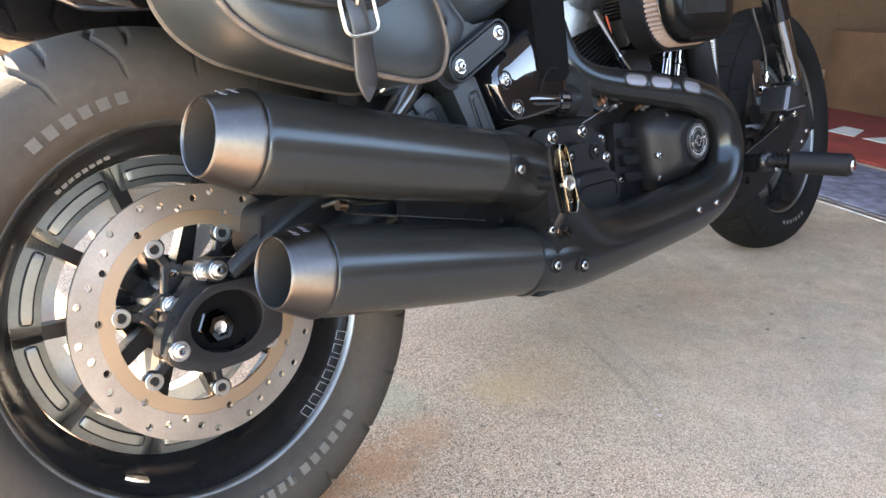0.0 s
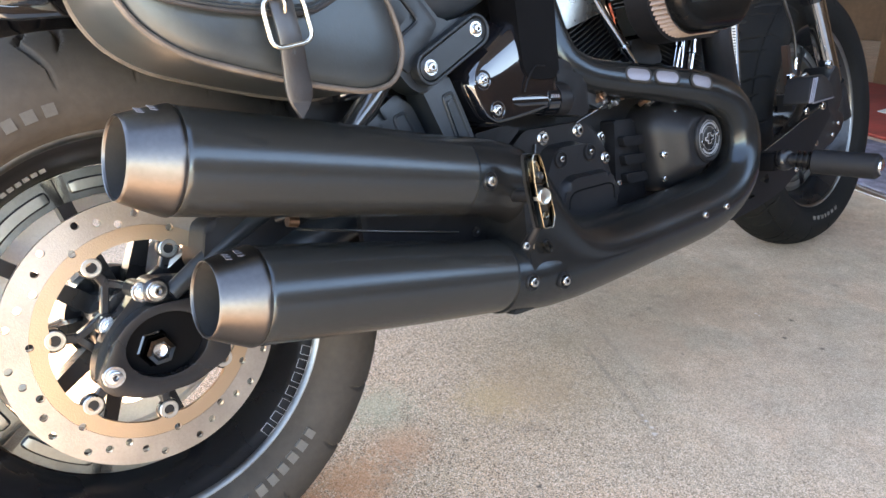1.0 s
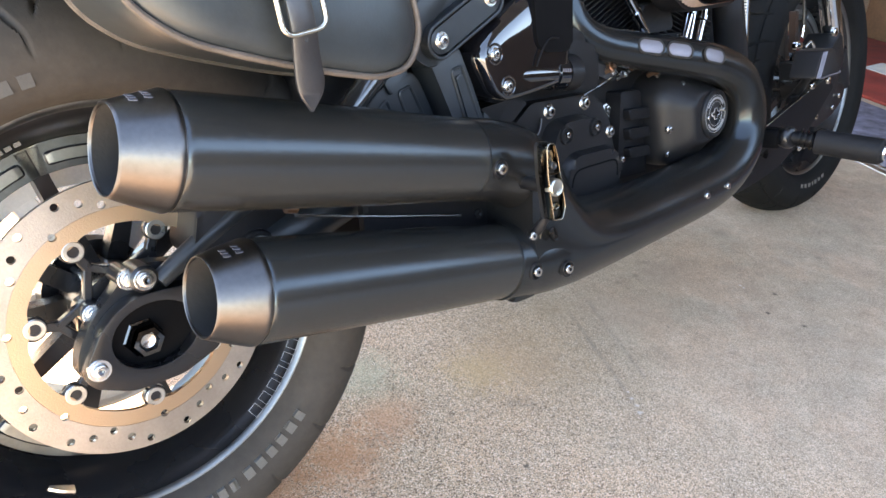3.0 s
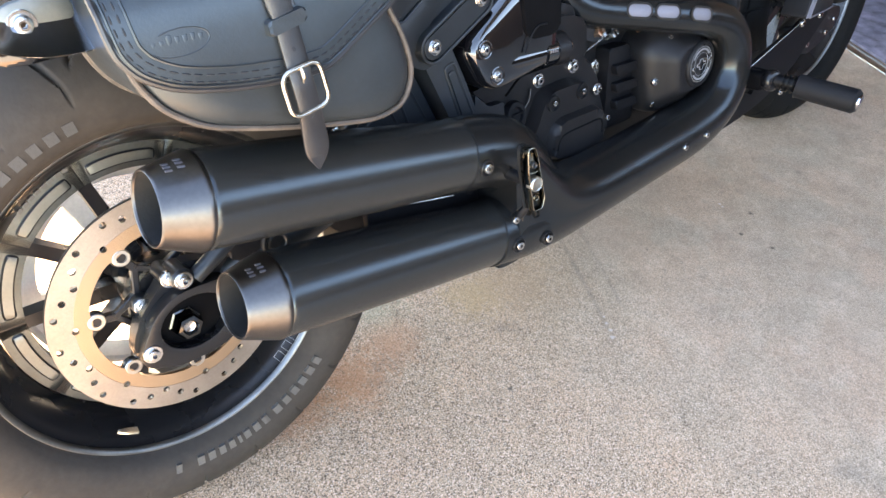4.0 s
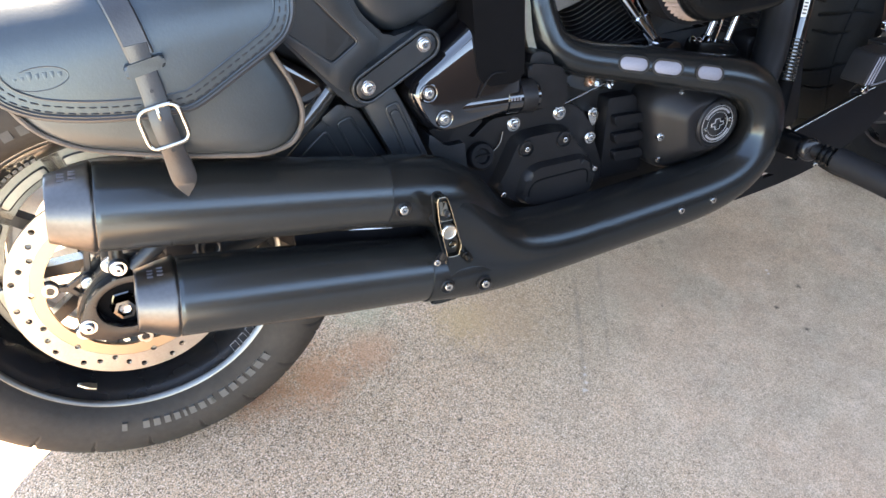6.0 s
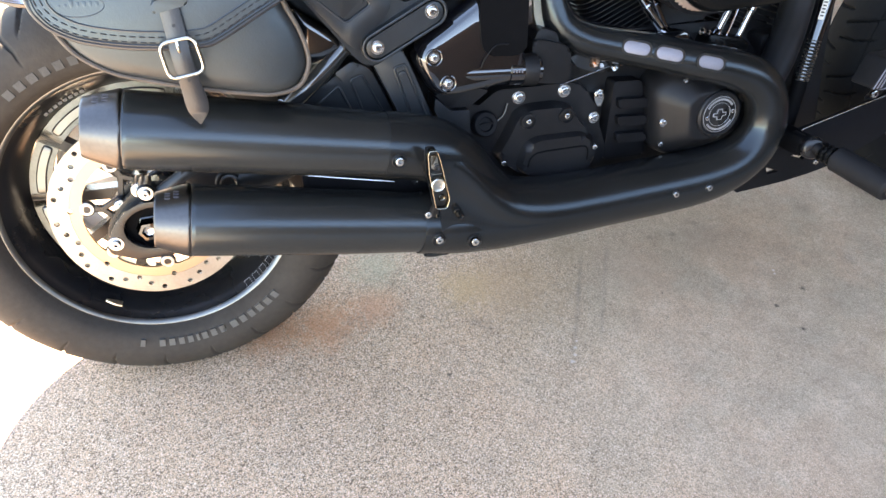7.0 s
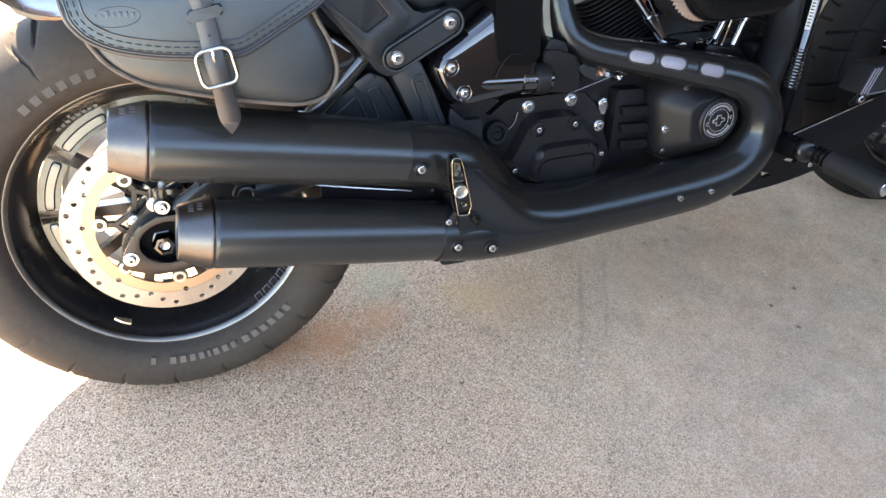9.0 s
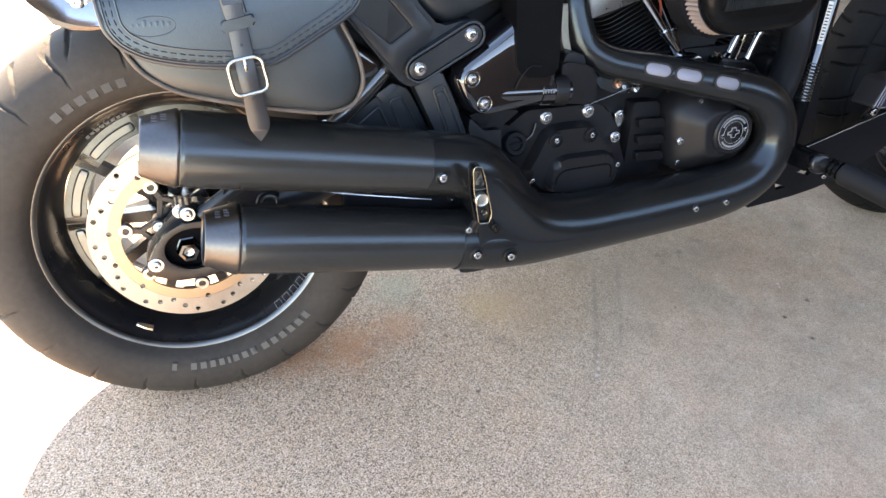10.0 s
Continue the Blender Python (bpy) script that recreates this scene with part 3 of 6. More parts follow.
def tyre_mesh(crown, half, widest, bead, seg, pitch, height, tall=False):
    """A round-shouldered tyre about the y axis, its tread cut by sweeping grooves, pressed flat where it meets the ground."""
    y0, r0 = bead
    wall = [(y0 * 0.93, r0 - 0.004), (y0 * 1.02, r0 + 0.0006), (y0 * 1.08, r0 + 0.0035), (y0 + 0.62 * (half - y0), r0 + 0.0095), (y0 + 0.84 * (half - y0), r0 + 0.0190), (half * 0.988, widest - 0.0125), (half, widest)]
    tread = [(half * math.cos(radians(q)), widest + (crown - widest) * math.sin(radians(q)), q) for q in np.linspace(4, 90, 27)]
    rows_ = [(-y, r, -1) for y, r in wall] + [(-y, r, q) for y, r, q in tread]
    rows_ += [(-y, r, q) for y, r, q in rows_[-2::-1]]
    n_sec = len(rows_)
    step = 360.0 / pitch

    def cut(y, q, a):
        if q < 5:
            return 0.0
        side = 0.0 if y < 0 else 0.5 * step
        depth = 0.0
        lines = [(113.0 + np.interp(q, (5, 24, 40, 56, 70, 90), (0.0, 0.0, 1.2, 2.2, 0.2, -1.6)), 5, 84, 0.0011, 0.0026), (108.2 + np.interp(q, (36, 50, 72, 90), (1.9, 0.2, -1.0, -1.4)), 36, 80, 0.0006, 0.0036)]
        if tall:
            lines = [(113.0 + np.interp(q, (5, 40, 60, 90), (0.0, 1.4, 4.0, 6.0)), 5, 90, 0.0008, 0.0014), (121.5 + np.interp(q, (30, 60, 90), (0.0, 2.5, 3.0)), 34, 90, 0.0006, 0.0012)]
        for at, q0, q1, w0, w1 in lines:
            if q0 <= q <= q1:
                d = abs((a - at - side + 0.5 * step) % step - 0.5 * step) * radians(1) * crown
                w_ = w0 + (w1 - w0) * min(1.0, (q - q0) / 35.0)
                depth = max(depth, min(1.0, max(0.0, (w_ + 0.0012 - d) / 0.0012)) * min(1.0, (q - q0 + 4) / 12.0))
        if tall and abs(q - 47) < 2.2:
            depth = max(depth, 0.7)
        return -0.0055 * depth

    bm = bmesh.new()
    rings = []
    for y, r, q in rows_:
        ring = []
        for i in range(seg):
            a = 360.0 * i / seg
            rr = r + cut(y, q, a)
            x, z = rr * math.cos(radians(a)), rr * math.sin(radians(a))
            yy = y
            low = -y * LEAN_SIN + (z + height) * LEAN_COS
            if low < 0.0008:
                yy, z = y - (0.0008 - low) * LEAN_SIN, z + (0.0008 - low) * LEAN_COS
            ring.append(bm.verts.new((x, yy, z)))
        rings.append(ring)
    for k in range(n_sec):
        u, v = rings[k], rings[(k + 1) % n_sec]
        for i in range(seg):
            j = (i + 1) % seg
            bm.faces.new((u[i], u[j], v[j], v[i]))
    return bm


def on_wheel(r, a, y):
    return Vector((r * math.cos(a), y, r * math.sin(a)))


def bar_on_wall(r0, r1, a0, a1, y, high=0.0012):
    """A plain raised bar on a sidewall, between two radii and two angles (degrees)."""
    bm = bmesh.new()
    n = 4
    rows = []
    for k in range(n + 1):
        a = radians(a0 + (a1 - a0) * k / n)
        rows.append([bm.verts.new(on_wheel(r, a, yy)) for r, yy in ((r0, y + 0.004), (r0, y - high), (r1, y - high), (r1, y + 0.004))])
    for u, v in zip(rows, rows[1:]):
        for k in range(4):
            bm.faces.new((u[k], u[(k + 1) % 4], v[(k + 1) % 4], v[k]))
    bm.faces.new(rows[0]), bm.faces.new(rows[-1][::-1])
    return bm


def wheel(name, x, z, crown, half, widest, label, rubber, tyre_label, tall=False):
    lip = 0.0645 * half / 0.0907
    prof = [(-0.0645, 0.2215), (-0.0655, 0.2205), (-0.0650, 0.2180), (-0.0625, 0.2150), (-0.0590, 0.2128), (-0.0545, 0.2105), (-0.0500, 0.2060), (-0.044, 0.2015), (-0.030, 0.1935), (-0.005, 0.183), (0.035, 0.183),
            (0.050, 0.196), (0.0590, 0.2120), (0.0650, 0.2180), (0.0655, 0.2205), (0.0645, 0.2215), (0.056, 0.215), (0.03, 0.205), (-0.03, 0.205), (-0.056, 0.215)]
    k = half / 0.0907
    w = part(name, lathe([(s * k, r) for s, r in prof], (0, 0, 0), (0, 1, 0), 128, closed=True), M_RIM, bike, label)
    w.location = (x, 0, z)
    part("tyre", tyre_mesh(crown, half, widest, (lip, 0.2185), 1100 if not tall else 900, 22 if not tall else 18, z, tall), rubber, w, tyre_label, 50)
    part("hub", lathe([(-0.055, 0), (-0.055, 0.036), (-0.05, 0.04), (-0.03, 0.044), (0.03, 0.044), (0.05, 0.04), (0.055, 0.036), (0.055, 0)], (0, 0, 0), (0, 1, 0), 40), M_RIM, w)
    # ten spokes, forked where they meet the rim
    sp = bmesh.new()
    for r0, r1, w0, w1, y0, y1 in ((0.036, 0.146, 0.011, 0.0080, 0.002, 0.026),):
        vs = [sp.verts.new((r, y, s)) for r, ww in ((r0, w0), (0.1, 0.0085), (r1, w1), (0.180, 0.012)) for y, s in ((y0, -ww), (y0, ww), (y1, ww), (y1, -ww))]
        for i in range(3):
            for q in range(4):
                sp.faces.new((vs[4 * i + q], vs[4 * i + (q + 1) % 4], vs[4 * i + 4 + (q + 1) % 4], vs[4 * i + 4 + q]))
        sp.faces.new(vs[:4]), sp.faces.new(vs[-4:][::-1])
    bevel(sp, 0.0025, 2)
    first = part("spoke", sp, M_RIM, w)
    ga = 139.0
    first.matrix_basis = pose(0, 0, 0, 0, -ga, 0)
    for i in range(1, 10):
        again(first, pose(0, 0, 0, 0, -(ga + 36 * i), 0))
    # machined pads on the rim's inner flange between the spokes
    pad_line = [(0.1645 * math.cos(radians(t)), 0.1645 * math.sin(radians(t))) for t in np.linspace(-13.5, 13.5, 11)]
    outl = [(p[0] * 1.033, p[1] * 1.033) for p in pad_line] + [(p[0] * 0.967, p[1] * 0.967) for p in pad_line[::-1]]
    outl2 = [((p[0] - 0.1645) * 1.13 + 0.1645, p[1] * 1.12) for p in outl]
    flange = prism(rounded([(0.1815 * math.cos(radians(t)), 0.1815 * math.sin(radians(t))) for t in np.linspace(-18, 18, 10)] + [(0.1500 * math.cos(radians(t)), 0.1500 * math.sin(radians(t))) for t in np.linspace(18, -18, 10)], 0.0005, 1), 0.0020, 0.025, 0.002)
    fl = part("rim_flange", flange, M_GUN, w)
    pd = part("machined_pad", prism(outl, -0.0010, 0.005, 0.0012), M_PAD, w, "bare machined aluminium pad")
    gr_ = part("pad_groove", ring_of(rounded(outl, 0.003, 2), 0.0018, 0.0022, 6), M_RIM, w)
    part("rim_lip", lathe([(-0.0600 * k, 0.2124), (-0.0626 * k, 0.2139), (-0.0652 * k, 0.2168), (-0.0662 * k, 0.2188), (-0.0662 * k, 0.2196), (-0.0652 * k, 0.2192), (-0.0620 * k, 0.2160)], (0, 0, 0), (0, 1, 0), 128, closed=True), M_LIP, w, "polished rim lip")
    part("rim_bead", lathe([(-0.0650 * k, 0.2210), (-0.0662 * k, 0.2213), (-0.0664 * k, 0.2222), (-0.0652 * k, 0.2226)], (0, 0, 0), (0, 1, 0), 128, closed=True), M_GUN, w)
    fl.matrix_basis = pose(0, 0, 0, 0, -(ga + 18), 0)
    pd.matrix_basis = pose(0, 0, 0, 0, -(ga + 18), 0)
    gr_.matrix_basis = pose(0, 0, 0, 0, -(ga + 18), 0)
    for i in range(1, 10):
        again(fl, pose(0, 0, 0, 0, -(ga + 18 + 36 * i), 0))
        again(pd, pose(0, 0, 0, 0, -(ga + 18 + 36 * i), 0))
        again(gr_, pose(0, 0, 0, 0, -(ga + 18 + 36 * i), 0))
    return w


def pulley():
    p = part("drive_pulley", lathe([(0.064, 0.120), (0.064, 0.144), (0.060, 0.148), (0.060, 0.152), (0.092, 0.152), (0.092, 0.120)], (0, 0, 0), (0, 1, 0), 64, closed=True), M_PULLEY, rear, "cast belt pulley")
    sp = part("pulley_spoke", prism([(0.04, -0.017), (0.122, -0.013), (0.122, 0.013), (0.04, 0.017)], 0.066, 0.085, 0.002, 1), M_PULLEY, rear)
    # spokes turned so that one blocks sun coming through the wheel
    sp.matrix_basis = pose(0, 0, 0, 0, -40, 0)
    for i in range(1, 5):
        again(sp, pose(0, 0, 0, 0, 72 * i - 40, 0))
    part("pulley_hub", lathe([(0.04, 0), (0.04, 0.06), (0.07, 0.06), (0.095, 0.03), (0.095, 0)], (0, 0, 0), (0, 1, 0), 40), M_RIM, rear)


rear = wheel("rear_wheel", 0, AX, 0.3286, 0.0907, 0.2596, "black cast wheel with drilled brake disc", M_RUBBER, "dusty black rubber tyre with raised lettering")
front = wheel("front_wheel", 1.62, 0.305, 0.314, 0.074, 0.262, "black cast front wheel", M_SHADED_RUBBER, "black front tyre with block tread, darkened for shade", True)

pulley()


def lettering(w, y, words, r0, r1, material, name="lettering_bar"):
    """Rows of plain bars on a sidewall in place of the maker's raised names."""
    for a0, step, widths in words:
        a = a0
        for k in widths:
            part(name, bar_on_wall(r0, r1, a, a + 0.80 * step * k, y, 0.0009), material, w)
            a += step * (k + 0.55)


lettering(rear, -0.0890, [(-108.4, 2.0, (1.1,)), (-101.4, 1.62, (1.7, 1.75, 1.6, 1.55, 0.8, 1.7, 1.75, 1.7)), (-76.4, 1.3, (0.9,)), (-72.8, 1.62, (2.1, 1.95, 1.95, 2.0, 2.1, 1.8))], 0.2355, 0.2490, M_LETTER)
lettering(rear, -0.0898, [(98.4, 2.0, (1.7, 1.8, 1.6, 1.8, 1.75, 1.7))], 0.2425, 0.2545, M_LETTER_DULL)
lettering(front, -0.0722, [(-105, 3.0, (1.1, 1, 1.1, 0.5, 1, 1, 1.1))], 0.240, 0.250, M_LETTER)
# white outlined name on the rim's inner flank, and a sliver for a sun patch
def rim_letters():
    """The outlined name on the rim's inner flank, as plain outlined boxes."""
    def rr(y):
        return float(np.interp(y, (-0.0625, -0.0590, -0.0545, -0.0500, -0.044), (0.2150, 0.2128, 0.2105, 0.2060, 0.2015))) - 0.0012
    for k in range(7):
        a0, a1 = -58.5 + 5.0 * k, -58.5 + 5.0 * k + 3.2
        y0, y1 = -0.0605, -0.0500
        bm = bmesh.new()
        for p, q in (((a0, y0), (a1, y0)), ((a0, y1), (a1, y1)), ((a0, y0), (a0, y1)), ((a1, y0), (a1, y1))):
            pts = [(p[0] + (q[0] - p[0]) * t, p[1] + (q[1] - p[1]) * t) for t in (0, 0.33, 0.67, 1)]
            tube([(rr(y) * math.cos(radians(a)), y, rr(y) * math.sin(radians(a)), 0.00032) for a, y in pts], 1, 6, bm=bm)
        part("rim_letter_box", bm, M_BADGE, rear)


rim_letters()
for k in range(8):
    part("rim_marking", bar_on_wall(0.1925, 0.1965, 125.0 - 2.6 * k, 123.2 - 2.6 * k, -0.038, 0.0006), M_LETTER, rear)
# bright metal sliver stands in for sunlight falling on the rim's inside
sliver = bmesh.new()
sliver_rows = []
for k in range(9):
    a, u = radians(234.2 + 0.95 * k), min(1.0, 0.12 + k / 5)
    sliver_rows.append([sliver.verts.new(on_wheel(r, a, y)) for r, y in ((0.2012, -0.0440 - 0.0045 * u), (0.1985, -0.0440 - 0.0045 * u), (0.1960, -0.0440 + 0.0045 * u), (0.2012, -0.0440 + 0.0045 * u))])
for u, v in zip(sliver_rows, sliver_rows[1:]):
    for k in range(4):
        sliver.faces.new((u[k], u[(k + 1) % 4], v[(k + 1) % 4], v[k]))
sliver.faces.new(sliver_rows[0]), sliver.faces.new(sliver_rows[-1][::-1])
part("sun_patch_sliver", sliver, M_MACHINED, rear, "bright sliver standing in for a sun patch inside the rim")


def brake_disc():
    out = circle(0, 0, 0.146, 120)
    holes = []
    for i in range(42):
        a = radians(272.2 + 360 / 42 * i)
        r = (0.1158, 0.1372, 0.1300, 0.1216, 0.1300, 0.1372)[i % 6]
        holes.append(circle(r * math.cos(a), r * math.sin(a), 0.0041, 14))
    # the inner edge dips inwards at the seven buttons
    inner = []
    for i in range(168):
        a = 2 * math.pi * i / 168
        near = math.cos(7 * (a - radians(270)))
        inner.append((a, 0.1005 - 0.004 * max(0.0, near) ** 3))
    holes.append([(r * math.cos(a), r * math.sin(a)) for a, r in inner])
    d = part("brake_disc", flat_with_holes(out, holes, -0.0780, -0.0725), M_DISC, rear, "drilled steel brake disc, heat-tinted golden inside", 30)
    part("disc_line", lathe([(-0.0781, 0.1166), (-0.0784, 0.1168), (-0.0781, 0.1170)], (0, 0, 0), (0, 1, 0), 120, closed=True), M_DISC, d)
    part("disc_carrier", lathe([(-0.074, 0.040), (-0.074, 0.054), (-0.066, 0.054), (-0.060, 0.040)], (0, 0, 0), (0, 1, 0), 48, closed=True), M_RIM, rear)
    c = bmesh.new()
    prism(capsule((0.094, 0), (0.070, 0), 0.0050, 5), -0.0765, -0.069, 0.0012, 1, bm=c)
    for da in (-0.43, 0.43):
        prism(capsule((0.071, 0), (0.050 * math.cos(da), 0.050 * math.sin(da)), 0.0042, 5), -0.0766 + 0.0002 * (da > 0), -0.069, 0.0012, 1, bm=c)
    prism(circle(0.0935, 0, 0.0125, 20), -0.0768, -0.070, 0.001, 1, bm=c)
    armo = part("carrier_arm", c, M_RIM, rear)
    armo.matrix_basis = pose(0, 0, 0, 0, -270, 0)
    for i in range(1, 7):
        again(armo, pose(0, 0, 0, 0, -(270 + 360 / 7 * i), 0))
    for i in range(7):
        a = radians(270 + 360 / 7 * i)
        p = (0.0927 * math.cos(a), -0.0768, 0.0927 * math.sin(a))
        bm = lathe([(-0.003, 0.0055), (-0.003, 0.0105), (0.0008, 0.0105), (0.0016, 0.0095), (0.0016, 0.0058), (-0.0022, 0.0052), (-0.0028, 0.0)], p, (0, -1, 0), 28)
        part("disc_button", bm, M_MACHINED, rear)


brake_disc()

# ---- axle end, swingarm, caliper ----
ear = prism(rounded([(-0.071, 0.283), (-0.058, 0.274), (-0.03, 0.276), (0.03, 0.272), (0.075, 0.31), (0.11, 0.36), (0.08, 0.375), (0.045, 0.366), (0.018, 0.374), (-0.006, 0.372), (-0.02, 0.356), (-0.048, 0.333), (-0.066, 0.306)], 0.012), -0.106, -0.086, 0.006, 4)
arm_end = part("axle_carrier", ear, M_RIM, bike, "gloss black axle carrier bolted to the swingarm")
WELL_OVAL = [(0.003 + 0.043 * math.cos(radians(9 * k)), 0.306 + 0.0340 * math.sin(radians(9 * k))) for k in range(40)]
ARCH = rounded([(-0.070, 0.284), (-0.064, 0.300), (-0.046, 0.3265), (-0.030, 0.3400), (-0.0094, 0.3490), (0.0122, 0.3490), (0.050, 0.345), (0.075, 0.315), (0.064, 0.270), (0.02, 0.255), (-0.03, 0.257), (-0.062, 0.273)], 0.010)
part("carrier_collar", bevel(flat_with_holes(ARCH, [WELL_OVAL], -0.1255, -0.100), 0.004, 3, 50), M_RIM, arm_end, "rounded collar round the axle nut")
# floor coloured near-black for the shade inside the well
part("axle_well", prism([(0.003 + (x - 0.003) * 1.02, 0.306 + (z - 0.306) * 1.02) for x, z in WELL_OVAL], -0.1085, -0.104, 0.0), M_SHADE_BLACK, arm_end)
nut = bmesh.new()
lathe([(-0.004, 0.0200), (0.001, 0.0200), (0.002, 0.0178), (0.013, 0.0176), (0.018, 0.0150), (0.0185, 0.0105), (0.012, 0.0095), (0.012, 0.0)], (-0.0060, -0.1085, 0.3015), (0, -1, 0), 6, bm=nut)
part("axle_nut", nut, M_NUT, arm_end, "smoked chrome axle nut", 20)
part("axle_end", lathe([(0, 0.0088), (0.0125, 0.0088), (0.0145, 0.0070), (0.0135, 0.0045), (0.0125, 0)], (-0.0060, -0.1085, 0.3015), (0, -1, 0), 20), M_BOLT, arm_end)
for (lx, ly, lz), lr in (((0.0045, -0.1250, 0.3635), 0.0135), ((-0.006, -0.1100, 0.3635), 0.0105), ((-0.0395, -0.0890, 0.3330), 0.0120)):
    part("carrier_lug", lathe([(-0.035, lr), (-0.0025, lr), (0.0, lr - 0.0025), (0.0, 0)], (lx, ly, lz), (0, -1, 0), 28), M_RIM, arm_end)
    bolt(arm_end, (lx, ly, lz), 0.0072)
bolt(arm_end, (-0.0556, -0.1258, 0.2914), 0.0074)
sw = part("swingarm", tube([(0.058, -0.096, 0.328, 0.020), (0.10, -0.112, 0.341, 0.025), (0.2, -0.12, 0.372, 0.027), (0.34, -0.115, 0.415, 0.030)], 5, 18, flat=0.7), M_FRAME, bike, "black tubular swingarm")
part("upper_stay", tube([(0.02, -0.115, 0.355, 0.010), (0.10, -0.118, 0.398, 0.0115), (0.27, -0.12, 0.475, 0.013)], 4, 14), M_FRAME, sw)
cal = part("brake_caliper", prism([(0.055, 0.37), (0.10, 0.335), (0.185, 0.335), (0.215, 0.36), (0.20, 0.402), (0.15, 0.43), (0.07, 0.42)], -0.126, -0.06, 0.008, 3, 0.012), M_MATTE, bike, "black brake caliper behind the silencer")
part("caliper_plug", lathe([(0, 0.014), (0.006, 0.014), (0.007, 0.011), (0.005, 0.009), (0.005, 0)], (0.123, -0.128, 0.361), (0, -1, 0), 24), M_FIN, cal)
part("caliper_lug", lathe([(-0.02, 0.020), (0.004, 0.020), (0.006, 0.018), (0.006, 0.015)], (0.123, -0.126, 0.361), (0, -1, 0), 28), M_MATTE, cal)
part("caliper_spring", tube([(0.172, -0.13, 0.362, 0.002), (0.178, -0.134, 0.354, 0.002), (0.186, -0.134, 0.358, 0.002), (0.190, -0.13, 0.350, 0.002)], 5, 8), M_BOLT, cal)
part("caliper_plug", lathe([(0, 0.009), (0.006, 0.009), (0.006, 0)], (0.158, -0.118, 0.372), (0, -1, 0), 6), M_BOLT, cal)
part("brake_hose", tube([(0.15, -0.125, 0.404, 0.0035), (0.165, -0.15, 0.408, 0.0035), (0.19, -0.15, 0.400, 0.0035), (0.26, -0.13, 0.39, 0.0035)], 5, 10), M_HOSE, cal)


# unseen plate added to stop sun spots falling through the wheel
guard = part("sun_block_plate", bar_on_wall(0.150, 0.250, 96, 156, 0.096, 0.003), M_MATTE, bike, "unseen plate blocking sun through the wheel")
guard.location = (0, 0, AX)

# ---- exhaust ----
def silencer(name, p0, p1, label):
    d = Vector(p1) - Vector(p0)
    n = d.length
    body = lathe([(0.0475, 0.042), (0.0475, 0.0492), (0.049, 0.0500), (0.053, 0.0502), (0.14, 0.0500), (0.26, 0.0488), (n - 0.07, 0.0468), (n - 0.02, 0.0460), (n, 0.0455), (n, 0.038)], p0, d, 72)
    s = part(name, body, M_SATIN, bike, label)
    tip = lathe([(0.0026, 0.0350), (0.0006, 0.0356), (0.0, 0.0366), (0.0006, 0.0374), (0.003, 0.0382), (0.022, 0.0446), (0.040, 0.0500), (0.0425, 0.0508), (0.0445, 0.0508), (0.0458, 0.0500), (0.0462, 0.0488), (0.0485, 0.0488)], p0, d, 72)
    part("tip", tip, M_TIP, s, "dark machined cone tip")
    part("baffle", lathe([(0.0020, 0.0353), (0.03, 0.0330), (0.12, 0.031), (0.12, 0.0)], p0, d, 48), M_SOOT_SHADE, s, "sooty bore")
    # tiny marking on top of the tip, too small to read
    dn = d.normalized()
    sidev = Vector((0, -1, 0))
    upv = dn.cross(sidev).normalized()
    upv = upv if upv.z > 0 else -upv
    for row in range(3):
        for k in range(2):
            th = radians(80 - 7 * row)
            out = upv * math.sin(th) - Vector((0, 1, 0)) * math.cos(th)
            c = Vector(p0) + dn * (0.018 + 0.011 * k) + out * (0.0436 + 0.0034 * k)
            bm = bmesh.new()
            bmesh.ops.create_cube(bm, size=1.0, matrix=Matrix.Translation(c) @ Matrix([(*(dn * 0.009),), (*(out * 0.0008),), (*(dn.cross(out) * 0.0026),)]).transposed().to_4x4())
            part("marking_bar", bm, M_SLOT, s)
    return s


UP0, UP1 = (-0.0300, -0.2187, 0.5065), (0.372, -0.2135, 0.4090)
LO0, LO1 = (0.0202, -0.2130, 0.3620), (0.418, -0.2105, 0.2715)
up = silencer("upper_silencer", UP0, UP1, "satin black upper exhaust silencer")
silencer("lower_silencer", LO0, LO1, "satin black lower exhaust silencer")
main = tube([(0.395, -0.210, 0.2775, 0.0475), (0.44, -0.210, 0.2685, 0.0505), (0.50, -0.207, 0.2600, 0.0503), (0.62, -0.203, 0.2555, 0.0496), (0.80, -0.200, 0.2556, 0.0495), (0.87, -0.200, 0.2580, 0.0488), (0.918, -0.202, 0.2655, 0.0462),
             (0.955, -0.205, 0.2810, 0.0425), (0.9805, -0.208, 0.306, 0.0390), (0.9935, -0.209, 0.343, 0.0358), (0.9865, -0.209, 0.385, 0.0340), (0.960, -0.207, 0.420, 0.033), (0.915, -0.204, 0.4425, 0.0308),
             (0.86, -0.198, 0.4590, 0.0288), (0.80, -0.176, 0.4745, 0.0280), (0.745, -0.155, 0.4878, 0.0276), (0.69, -0.140, 0.5035, 0.0275), (0.654, -0.130, 0.528, 0.0268), (0.640, -0.122, 0.565, 0.0260), (0.634, -0.112, 0.61, 0.026), (0.640, -0.09, 0.65, 0.026)], 6, 36)
pipe = part("exhaust_pipe", main, M_PIPE, bike, "satin black heat-shielded exhaust pipe")
